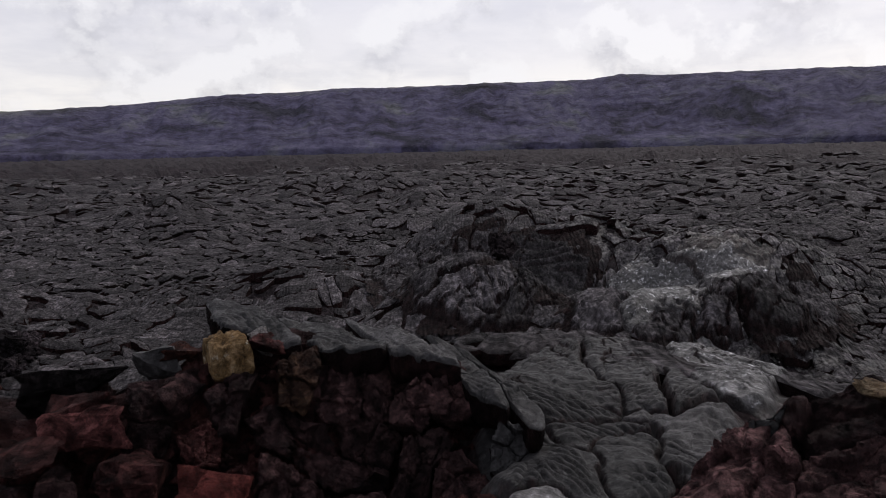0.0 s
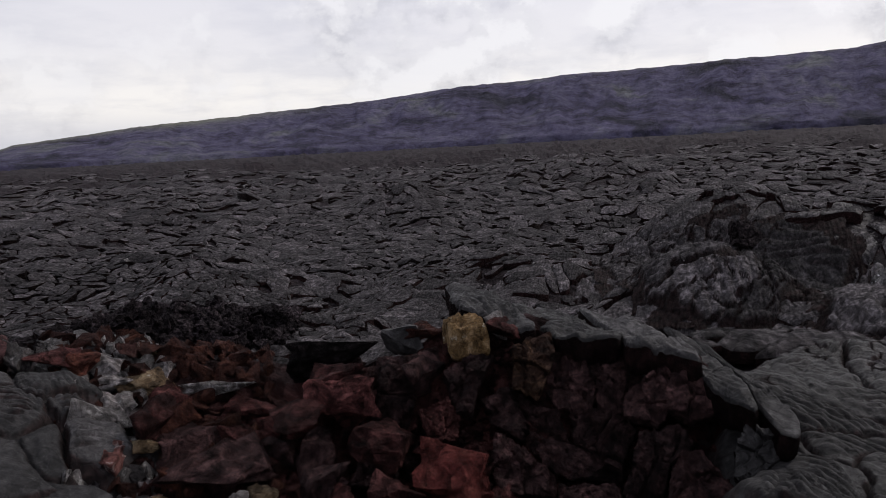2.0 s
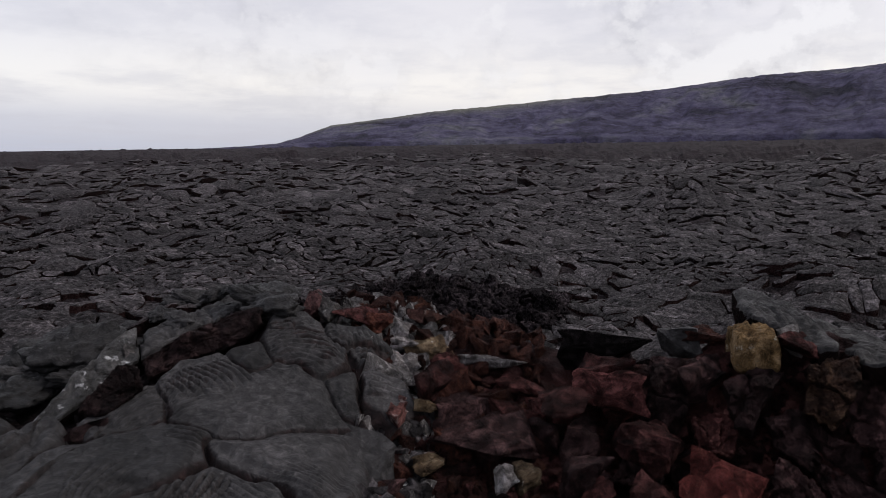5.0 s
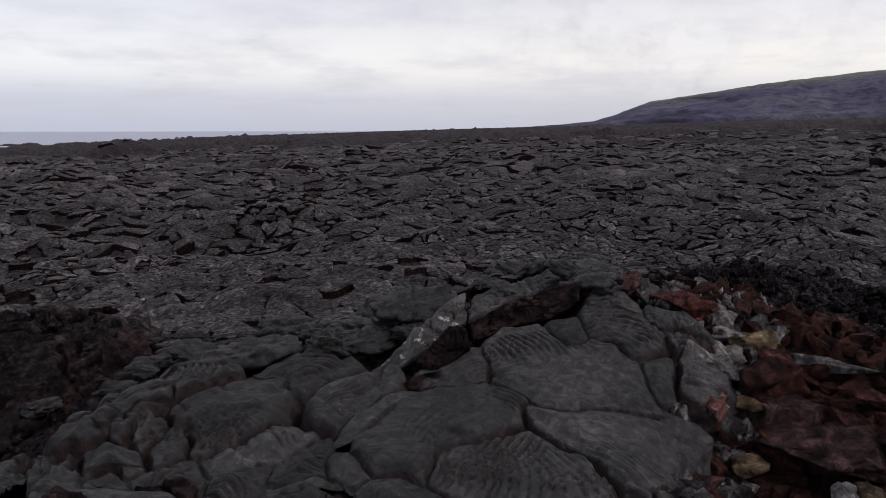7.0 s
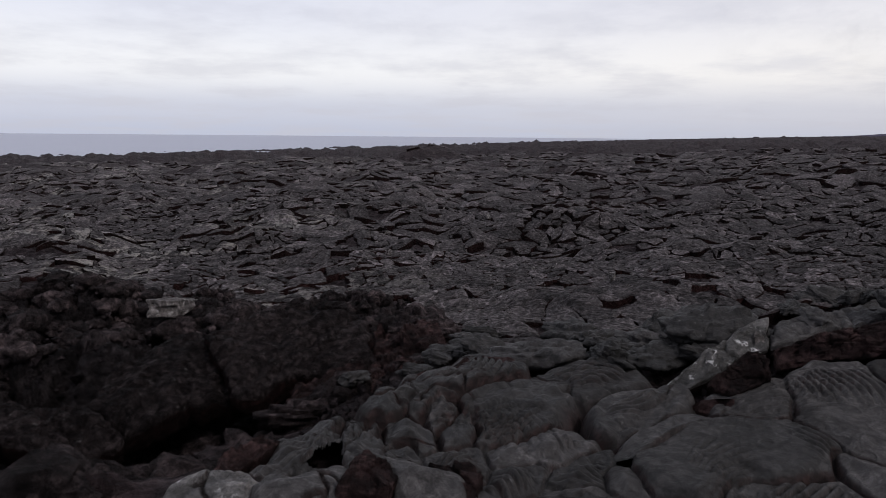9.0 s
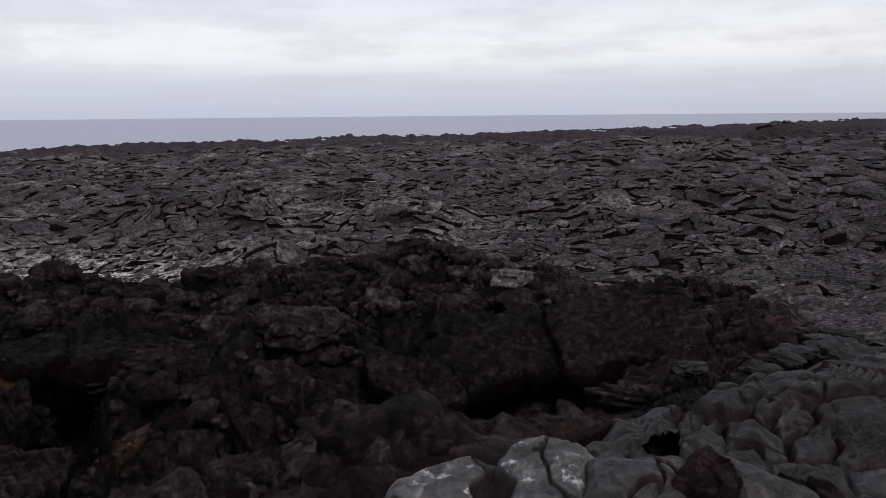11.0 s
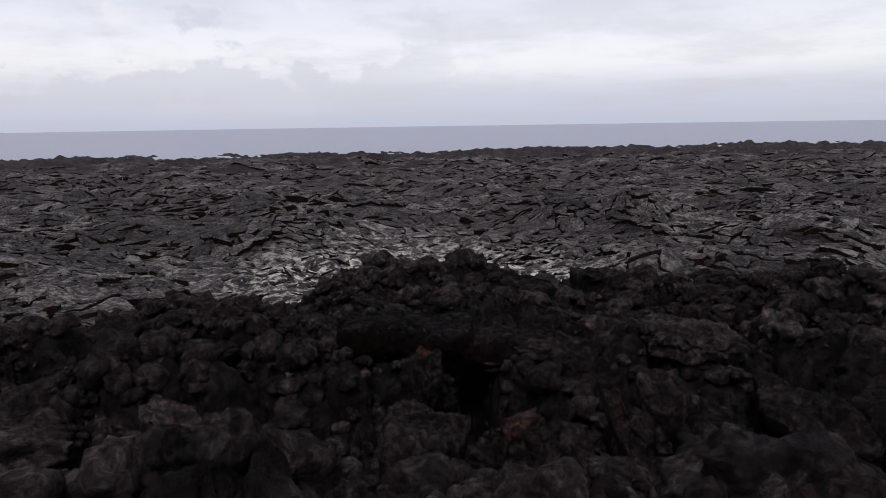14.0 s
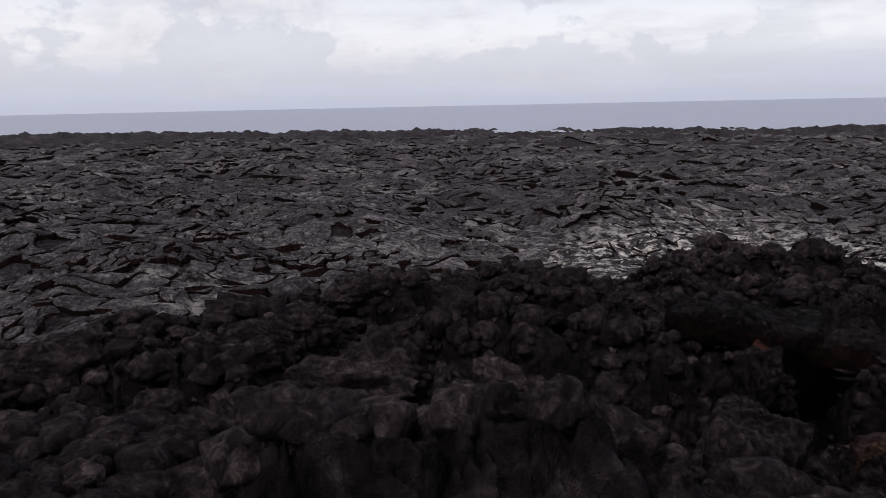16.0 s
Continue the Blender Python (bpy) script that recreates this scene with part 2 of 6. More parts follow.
def ramp(nodes, links, fac, stops):
    n = nodes.new("ShaderNodeValToRGB")
    r = n.color_ramp
    while len(r.elements) < len(stops):
        r.elements.new(0.5)
    for e, (p, c) in zip(r.elements, stops):
        c = c if isinstance(c, tuple) else (c, c, c)
        e.position, e.color = p, (*c, 1.0)
    links.new(fac, n.inputs[0])
    return n.outputs[0]


def mix(nodes, links, fac, a, b, blend="MIX"):
    n = nodes.new("ShaderNodeMix")
    n.data_type, n.blend_type = "RGBA", blend
    for i, v in ((0, fac), (6, a), (7, b)):
        if isinstance(v, (int, float, tuple)):
            n.inputs[i].default_value = v
        else:
            links.new(v, n.inputs[i])
    return n.outputs[2]


def mul(nodes, links, a, b, op="MULTIPLY"):
    n = nodes.new("ShaderNodeMath")
    n.operation = op
    for i, v in enumerate((a, b)):
        if isinstance(v, (int, float)):
            n.inputs[i].default_value = v
        else:
            links.new(v, n.inputs[i])
    return n.outputs[0]


def rock(name, dark, middle, light, scale=7.0, rough=(0.9, 0.65), bump=1.0, fleck=None, zoned=False, random_by="object", gloss=0.12, spots=0.0, flow=0.0, edge_shade=False):
    """Lava: three tones in broad stains and fine grain, with chips, cracks and grit as relief. zoned reads the field's
    zones; fleck scatters pale mineral crust, and on the silvery slabs painted glare; flow adds drawn-out folds."""
    m, N, L, bsdf = material(name)
    geo = N.new("ShaderNodeNewGeometry")
    pos = geo.outputs["Position"]
    broad = mk(N, "ShaderNodeTexNoise", Scale=scale * 0.12, Detail=5.0, Roughness=0.6)
    fine = mk(N, "ShaderNodeTexNoise", Scale=scale, Detail=10.0, Roughness=0.72, Distortion=0.6)
    grit = mk(N, "ShaderNodeTexNoise", Scale=scale * 8, Detail=4.0, Roughness=0.7)
    chip = mk(N, "ShaderNodeTexVoronoi", Scale=scale * 0.9)
    crack = mk(N, "ShaderNodeTexVoronoi", Scale=scale * 0.33)
    crack.feature = "DISTANCE_TO_EDGE"
    bent = mix(N, L, 0.06 * 7 / scale, pos, fine.outputs["Color"], "ADD")
    for n in (broad, fine, grit):
        L.new(pos, n.inputs["Vector"])
    L.new(bent, chip.inputs["Vector"]); L.new(bent, crack.inputs["Vector"])
    col = ramp(N, L, fine.outputs[0], [(0.34, dark), (0.5, middle), (0.68, light)])
    col = mix(N, L, 0.85, col, ramp(N, L, broad.outputs[0], [(0.32, 0.5), (0.68, 1.5)]), "MULTIPLY")
    col = mix(N, L, 0.6, col, ramp(N, L, grit.outputs[0], [(0.35, 0.4), (0.65, 1.5)]), "MULTIPLY")
    if random_by == "island":
        rnd = geo.outputs["Random Per Island"]
    else:
        rnd = N.new("ShaderNodeObjectInfo").outputs["Random"]
    col = mix(N, L, 1.0, col, ramp(N, L, rnd, [(0.0, 0.5), (0.8, 1.3), (1.0, 1.9)]), "MULTIPLY")
    shine = gloss
    if zoned:
        zone = N.new("ShaderNodeAttribute")
        zone.attribute_name = "zone"
        zs = N.new("ShaderNodeSeparateColor")
        L.new(zone.outputs["Color"], zs.inputs[0])
        redc = ramp(N, L, fine.outputs[0], [(0.3, (0.014, 0.0065, 0.006)), (0.55, (0.050, 0.019, 0.0175)), (0.75, (0.130, 0.056, 0.050))])
        col = mix(N, L, zs.outputs[0], col, redc)
        blk = ramp(N, L, fine.outputs[0], [(0.35, (0.0030, 0.0024, 0.0026)), (0.52, (0.0120, 0.0098, 0.0104)), (0.68, (0.040, 0.033, 0.035))])
        col = mix(N, L, zs.outputs[2], col, blk)
        patch = mk(N, "ShaderNodeTexNoise", Scale=1.7, Detail=9.0, Roughness=0.78)
        L.new(pos, patch.inputs["Vector"])
        # Silvery sheen is put into the base colour as near-white patches.
        sheen = mul(N, L, zs.outputs[1], ramp(N, L, patch.outputs[0], [(0.50, 0.0), (0.58, 1.0)]))
        col = mix(N, L, sheen, col, mix(N, L, broad.outputs[0], (0.80, 0.80, 0.82, 1), (0.70, 0.62, 0.50, 1)))
    if fleck:
        fl = mk(N, "ShaderNodeTexNoise", Scale=scale * 1.3, Detail=7.0, Roughness=0.7)
        L.new(pos, fl.inputs["Vector"])
        col = mix(N, L, ramp(N, L, fl.outputs[0], [(0.62 - spots, 0.0), (0.72 - spots, 1.0)]), col, (*fleck, 1))
    # Dark red of broken rock, with crevice shade put into the same colour.
    if edge_shade:
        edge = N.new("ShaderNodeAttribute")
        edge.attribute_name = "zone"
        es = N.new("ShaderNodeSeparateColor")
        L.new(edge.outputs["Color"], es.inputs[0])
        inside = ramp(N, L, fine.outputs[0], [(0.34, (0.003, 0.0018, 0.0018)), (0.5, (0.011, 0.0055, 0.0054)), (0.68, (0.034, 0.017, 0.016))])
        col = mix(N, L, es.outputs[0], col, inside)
    L.new(col, bsdf.inputs["Base Color"])
    L.new(ramp(N, L, fine.outputs[0], [(0.3, rough[0]), (0.7, rough[1])]), bsdf.inputs["Roughness"])
    bsdf.inputs["Specular IOR Level"].default_value = shine
    normal = None
    heights = [(fine.outputs[0], bump, 1.3 / scale), (chip.outputs["Distance"], bump * 0.9, 0.5 / scale),
               (ramp(N, L, crack.outputs["Distance"], [(0.0, 0.0), (0.05, 1.0)]), bump * 0.6, 0.16 / scale), (grit.outputs[0], bump, 0.22 / scale)]
    if flow:
        wave = mk(N, "ShaderNodeTexWave", Scale=scale * 0.45, Distortion=9.0, Detail=3.0)
        wave.inputs["Detail Scale"].default_value = 0.7
        L.new(pos, wave.inputs["Vector"])
        heights.append((wave.outputs["Fac"], flow, 0.2 / scale))
    for h, strength, distance in heights:
        b = mk(N, "ShaderNodeBump", Strength=strength, Distance=distance)
        L.new(h, b.inputs["Height"])
        if normal:
            L.new(normal, b.inputs["Normal"])
        normal = b.outputs[0]
    L.new(normal, bsdf.inputs["Normal"])
    return m


def sea_water():
    m, N, L, bsdf = material("sea_water")
    bsdf.inputs["Base Color"].default_value = (0.22, 0.23, 0.29, 1)
    bsdf.inputs["Roughness"].default_value = 0.4
    bsdf.inputs["Specular IOR Level"].default_value = 0.3
    pos = N.new("ShaderNodeNewGeometry").outputs["Position"]
    n = mk(N, "ShaderNodeTexNoise", Scale=0.08, Detail=6.0, Roughness=0.6)
    L.new(pos, n.inputs["Vector"])
    b = mk(N, "ShaderNodeBump", Strength=0.8, Distance=1.5)
    L.new(n.outputs[0], b.inputs["Height"])
    L.new(b.outputs[0], bsdf.inputs["Normal"])
    return m


def hillside_rock():
    m, N, L, bsdf = material("hillside_rock")
    pos = N.new("ShaderNodeNewGeometry").outputs["Position"]
    mp = N.new("ShaderNodeMapping")
    mp.inputs["Scale"].default_value = (1, 1, 1.1)
    L.new(pos, mp.inputs["Vector"])
    a = mk(N, "ShaderNodeTexNoise", Scale=0.0035, Detail=9.0, Roughness=0.66, Distortion=0.8)
    c = mk(N, "ShaderNodeTexNoise", Scale=0.02, Detail=10.0, Roughness=0.75)
    L.new(mp.outputs[0], a.inputs["Vector"]); L.new(mp.outputs[0], c.inputs["Vector"])
    # Violet-blue haze of distance is put into the rock colour.
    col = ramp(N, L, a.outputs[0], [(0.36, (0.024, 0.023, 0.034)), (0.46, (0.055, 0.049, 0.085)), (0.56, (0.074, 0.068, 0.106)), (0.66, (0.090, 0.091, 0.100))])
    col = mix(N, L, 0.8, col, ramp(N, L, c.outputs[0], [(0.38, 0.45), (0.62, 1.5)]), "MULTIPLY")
    sm = N.new("ShaderNodeMapping")
    sm.inputs["Rotation"].default_value = (0, radians(-16), 0)
    sm.inputs["Scale"].default_value = (0.22, 0.22, 1.3)
    L.new(pos, sm.inputs["Vector"])
    flows = mk(N, "ShaderNodeTexNoise", Scale=0.016, Detail=8.0, Roughness=0.7)
    L.new(sm.outputs[0], flows.inputs["Vector"])
    col = mix(N, L, 0.85, col, ramp(N, L, flows.outputs[0], [(0.37, 0.5), (0.42, 1.0), (0.62, 1.2)]), "MULTIPLY")
    relief = mk(N, "ShaderNodeBump", Strength=1.0, Distance=25.0)
    L.new(c.outputs[0], relief.inputs["Height"])
    L.new(relief.outputs[0], bsdf.inputs["Normal"])
    zone = N.new("ShaderNodeAttribute")
    zone.attribute_name = "zone"
    zs = N.new("ShaderNodeSeparateColor")
    L.new(zone.outputs["Color"], zs.inputs[0])
    col = mix(N, L, mul(N, L, zs.outputs[1], ramp(N, L, c.outputs[0], [(0.3, 0.4), (0.6, 1.0)])), col, (0.17, 0.172, 0.125, 1))
    L.new(col, bsdf.inputs["Base Color"])
    bsdf.inputs["Roughness"].default_value = 0.95
    bsdf.inputs["Specular IOR Level"].default_value = 0.1
    return m


FIELD = rock("lava_field", (0.0040, 0.0032, 0.0036), (0.0168, 0.0130, 0.0144), (0.0540, 0.0421, 0.0450), 5.0, zoned=True, gloss=0.05)
CRUST = rock("pahoehoe_crust", (0.0080, 0.0071, 0.0075), (0.0413, 0.0363, 0.0381), (0.1625, 0.1438, 0.1512), 6.0, zoned=True, random_by="island", flow=0.7)
PLATED = rock("cracked_crust", (0.0080, 0.0071, 0.0075), (0.0413, 0.0363, 0.0381), (0.1625, 0.1438, 0.1512), 6.0, flow=0.7, edge_shade=True)
SLAB = rock("smooth_pahoehoe", (0.0101, 0.0092, 0.0095), (0.0235, 0.0216, 0.0221), (0.0563, 0.0524, 0.0532), 16.0, (0.75, 0.5), 0.55, fleck=(0.10, 0.095, 0.095), gloss=0.2, edge_shade=True)
# Dark red broken sides, blackened further so the colour deepens the cracks' shade.
BROKEN_SHADED = rock("broken_edge", (0.0023, 0.0011, 0.0011), (0.0075, 0.0032, 0.0032), (0.0195, 0.0090, 0.0086), 12.0, gloss=0.05)
BLACK = rock("black_clinker", (0.0006, 0.0005, 0.0006), (0.0127, 0.0098, 0.0108), (0.0757, 0.0596, 0.0647), 12.0, random_by="island", gloss=0.03)
FOLDED = rock("folded_black_crust", (0.0014, 0.0010, 0.0010), (0.0104, 0.0081, 0.0083), (0.0382, 0.0297, 0.0303), 14.0, (0.8, 0.5), 1.0, fleck=(0.10, 0.095, 0.095), gloss=0.03, edge_shade=True)
RUBBLY = rock("knobbly_lava", (0.0031, 0.0022, 0.0025), (0.0202, 0.0155, 0.0162), (0.0756, 0.0570, 0.0586), 10.0, random_by="island", gloss=0.06)
LUMPY = rock("lumpy_lava", (0.0031, 0.0022, 0.0023), (0.0194, 0.0149, 0.0157), (0.0727, 0.0548, 0.0563), 10.0, gloss=0.06)
BLACK_BLOCK = rock("black_lava", (0.0018, 0.0013, 0.0014), (0.0115, 0.0089, 0.0093), (0.0431, 0.0329, 0.0334), 12.0, gloss=0.04, edge_shade=True)
RED = rock("oxidised_lava", (0.0048, 0.0016, 0.0014), (0.0370, 0.0121, 0.0113), (0.1294, 0.0480, 0.0444), 8.0, gloss=0.08)
BRIGHT_RED = rock("red_cinder", (0.0320, 0.0077, 0.0064), (0.0960, 0.0218, 0.0192), (0.1920, 0.0640, 0.0512), 9.0, gloss=0.08)
RUST_BROWN = rock("rust_stained_lava", (0.0060, 0.0030, 0.0024), (0.0300, 0.0150, 0.0105), (0.1100, 0.0600, 0.0350), 7.0, gloss=0.1)
DARK_RED = rock("dark_red_lava", (0.0057, 0.0027, 0.0029), (0.0340, 0.0164, 0.0164), (0.1300, 0.0665, 0.0650), 9.0, gloss=0.1, edge_shade=True)
DUSKY = rock("dusky_red_lava", (0.0029, 0.0015, 0.0017), (0.0170, 0.0092, 0.0093), (0.0650, 0.0372, 0.0370), 9.0, gloss=0.1, edge_shade=True)
LOBE = rock("dark_pahoehoe", (0.0067, 0.0061, 0.0063), (0.0155, 0.0143, 0.0146), (0.0372, 0.0346, 0.0351), 16.0, (0.75, 0.5), 0.55, fleck=(0.10, 0.095, 0.095), gloss=0.2, edge_shade=True)
# Silvery crust with white glare and lit tops put into its colour.
SILVER_GLARE = rock("silvery_crust", (0.0154, 0.0139, 0.0139), (0.0492, 0.0458, 0.0451), (0.1714, 0.1613, 0.1613), 7.0, (0.6, 0.35), 0.7, fleck=(0.7, 0.69, 0.7), spots=0.05, gloss=0.35, edge_shade=True)
SULPHUR = rock("sulphur_crust", (0.0399, 0.0231, 0.0107), (0.2064, 0.1220, 0.0508), (0.4986, 0.3371, 0.1881), 11.0, fleck=(0.5, 0.46, 0.38), spots=0.02, gloss=0.1)
OCHRE = rock("ochre_crust", (0.0292, 0.0185, 0.0117), (0.1069, 0.0698, 0.0394), (0.2632, 0.2048, 0.1365), 10.0, fleck=(0.4, 0.37, 0.33), gloss=0.1)
RUST = rock("rusty_lava", (0.0152, 0.0055, 0.0048), (0.0571, 0.0185, 0.0137), (0.1543, 0.0574, 0.0355), 9.0, gloss=0.1)
PALE = rock("pale_crust", (0.0229, 0.0194, 0.0194), (0.1030, 0.0892, 0.0858), (0.3775, 0.3432, 0.3432), 10.0, (0.6, 0.35), fleck=(0.45, 0.43, 0.42), spots=0.06, gloss=0.3)
PINK = rock("pink_crust", (0.0360, 0.0145, 0.0120), (0.0945, 0.0367, 0.0315), (0.2400, 0.1200, 0.1080), 9.0, fleck=(0.40, 0.33, 0.31), spots=0.05, gloss=0.15)
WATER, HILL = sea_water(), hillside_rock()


# ---- mesh from arrays ----
def mesh_of(name, verts, faces_by_size, mats, zone=None, smooth_faces=True, slots=None):
    """One mesh: verts (n, 3); faces_by_size: index arrays of shape (m, k); slots: a material index array for each."""
    me = bpy.data.meshes.new(name)
    verts = np.asarray(verts, np.float32)
    me.vertices.add(len(verts))
    me.vertices.foreach_set("co", verts.reshape(-1))
    idx = np.concatenate([f.reshape(-1) for f in faces_by_size]).astype(np.int32)
    sizes = np.concatenate([np.full(len(f), f.shape[1], np.int32) for f in faces_by_size])
    me.loops.add(len(idx))
    me.loops.foreach_set("vertex_index", idx)
    me.polygons.add(len(sizes))
    me.polygons.foreach_set("loop_start", np.concatenate([[0], np.cumsum(sizes)[:-1]]).astype(np.int32))
    me.polygons.foreach_set("use_smooth", np.full(len(sizes), smooth_faces, dtype=bool))
    if slots is not None:
        me.polygons.foreach_set("material_index", np.concatenate(slots).astype(np.int32))
    if zone is not None:
        at = me.attributes.new("zone", "FLOAT_COLOR", "POINT")
        at.data.foreach_set("color", np.asarray(zone, np.float32).reshape(-1))
    me.update(calc_edges=True)
    for m in mats:
        me.materials.append(m)
    return me


def sheet(name, X, Y, Z, mat, close=False, zone=None):
    """A grid of rows and columns as one smooth mesh; close joins the last column to the first and fills the middle."""
    nr, nc = X.shape
    verts = np.stack([X, Y, Z], -1).reshape(-1, 3)
    i, j = np.meshgrid(np.arange(nr - 1), np.arange(nc if close else nc - 1), indexing="ij")
    k = (j + 1) % nc
    quads = np.stack([i * nc + j, (i + 1) * nc + j, (i + 1) * nc + k, i * nc + k], -1).reshape(-1, 4)
    faces = [quads]
    if close:
        faces.append(np.arange(nc)[None, :])
    return new(name, mesh_of(name, verts, faces, [mat], zone))


# ---- setting ----
def rings():
    r, out = 0.5, []
    while r < 4950:
        out.append(r)
        r += 0.25 if r < 1.9 else max(0.05, min(r * r / 4200, 0.022 * r if r < 150 else 0.03 * r))
    return np.array(out + [4950.0])


def broken_up(x, y, size):
    """Relief of lava broken to blocks of two sizes, with gaps between."""
    h = 0.26 * size * fbm(x * 0.8 / size, y * 0.8 / size, 43, 3, 0.5)
    for s, seed, amp in ((1.3 * size, 71, 0.26), (0.4 * size, 75, 0.2)):
        wx = x / s + 0.3 * fbm(x / s, y / s, seed + 2, 2)
        wy = y / s + 0.3 * fbm(x / s, y / s, seed + 3, 2)
        edge, rnd, ox, oy = cells(wx, wy, seed)
        a = rnd * 44.0
        h = h + amp * s * ((rnd - 0.5) * 0.6 + 0.5 * (ox * np.cos(a) + oy * np.sin(a)) - 0.45 * (1 - smooth(0.0, 0.16, edge)))
    return h


def lumps(x, y):
    """Rounded lumps of three sizes, piled close, with deep creases between them."""
    h = 0.0
    for s, seed, amp, crease in ((1.5, 401, 0.30, 0.16), (0.6, 411, 0.36, 0.22), (0.23, 421, 0.34, 0.2)):
        edge, rnd, ox, oy, _ = cracked(x, y, s, seed, 0.5)
        a = rnd * 44.0
        h = h + amp * s * (0.45 - 1.1 * (ox * ox + oy * oy) + 0.8 * (rnd - 0.5) + 0.5 * (ox * np.cos(a) + oy * np.sin(a))) - crease * s * (1 - smooth(0.0, 0.2, edge))
    return h


def ground_sheet():
    az = np.concatenate([np.linspace(-36, 84, 430), np.linspace(84.14, 205, 860), np.linspace(208, 321, 50)])
    R, A = np.meshgrid(rings(), np.radians(az), indexing="ij")
    X, Y = -R * np.sin(A), R * np.cos(A)
    red, silver, rubble = zones(X, Y)
    Z = lie(X, Y)
    far = smooth(120.0, 240.0, R)
    Z = Z - (0.10 + 0.12 * smooth(5.5, 7.0, R)) * smooth(2.5, 4.0, R) * (1 - far) * (1 - 0.8 * rubble) + 0.10 * fbm(X * 2.5, Y * 2.5, 41, 4, 0.6) * smooth(2, 4, R) * (1 - far)
    near = R < 26
    Z[near] += rubble[near] * (lumps(X[near], Y[near]) - 0.20) + red[near] * 0.4 * broken_up(X[near], Y[near], 0.6)
    heaps = np.abs(fbm(X / 16, Y / 16, 47, 5, 0.7))
    Z = Z + far * (4.5 * heaps - 0.9) * (1 + 1.5 * smooth(400, 1500, R)) * smooth(2600, 1600, R)
    # the painted silvery sheen weakens over the far plain
    silver = silver * (1 - 0.6 * far)
    ob = sheet("ground", X, Y, Z, FIELD, True, np.stack([red, silver, rubble, np.ones_like(red)], -1))
    rough = ((red > 0.3) | (R > 150))[:-1].reshape(-1)
    flags = np.ones(len(ob.data.polygons), dtype=bool)
    flags[:len(rough)] = ~rough
    ob.data.polygons.foreach_set("use_smooth", flags)
    return tagged(ob, "black broken pahoehoe lava field with cracked plates", "lava field", kind="structure")


ground = ground_sheet()

wr = np.concatenate([[0.5], np.linspace(200, 4950, 40)])
WR, WA = np.meshgrid(wr, np.radians(np.linspace(-180, 180, 181)[:-1]), indexing="ij")
water = sheet("water", -WR * np.sin(WA), WR * np.cos(WA), np.full(WR.shape, SEA_Z), WATER, True)
tagged(water, "calm grey-blue sea under an overcast sky", "sea", kind="structure")


def escarpment():
    """The long scarp inland: skyline in degrees of rise by bearing."""
    bearing = (-60, -45, -31.6, -25.9, -18.2, -14.1, -11.8, -1.1, 7.8, 16, 24, 31.5, 40.8, 48.6, 50, 51, 52.7, 55, 57.5, 60, 70)
    rise = (5.6, 6.1, 6.41, 6.68, 6.73, 6.96, 6.63, 6.49, 6.19, 5.67, 4.75, 4.1, 3.12, 2.0, 1.5, 1.1, 0.6, 0.36, 0.2, 0.0, -0.6)
    a = np.linspace(-60, 70, 1000)
    top = np.interp(a, bearing, rise) + 0.03 * fbm(a * 2.0, a * 0, 51, 4)
    s = np.linspace(0, 1.15, 110)
    S, A = np.meshgrid(s, a, indexing="ij")
    T = np.tile(np.radians(top), (len(s), 1))
    R = 2300 + 1000 * S + 120 * fbm(A * 0.25, S * 1.5, 61, 5) * smooth(0, 0.2, S) * smooth(1.0, 0.8, S)
    crest = 3300 * np.tan(T) + EYE
    foot = np.minimum(R * (0.004 + 0.030 * np.clip(np.cos(np.radians(A + 25)), 0, 1)), crest * 0.45) - 90 * smooth(0.06, 0.0, S)
    f = smooth(0.0, 1.0, S) ** 0.85
    gully = fbm(A * 0.8 + S * 1.5, S * 1.6, 63, 6, 0.62)
    Z = foot * (1 - f) + crest * f + 20 * gully * np.sin(np.pi * np.clip(S, 0, 1)) * np.clip(T / 0.08, 0, 1)
    Z = np.where(S > 1.0, crest - 120 * (S - 1.0), Z)
    green = smooth(0.55, 0.9, S + 0.15 * gully) * smooth(22, 38, A) + 0.7 * smooth(0.8, 1.0, S + 0.2 * gully)
    A = np.radians(A)
    zone = np.stack([0 * S, np.clip(green, 0, 1), 0 * S, 0 * S + 1], -1)
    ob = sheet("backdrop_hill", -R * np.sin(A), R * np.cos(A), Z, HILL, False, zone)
    return tagged(ob, "long hazy lava escarpment with gullies and grassy brow", "hillside", kind="structure")


escarpment()


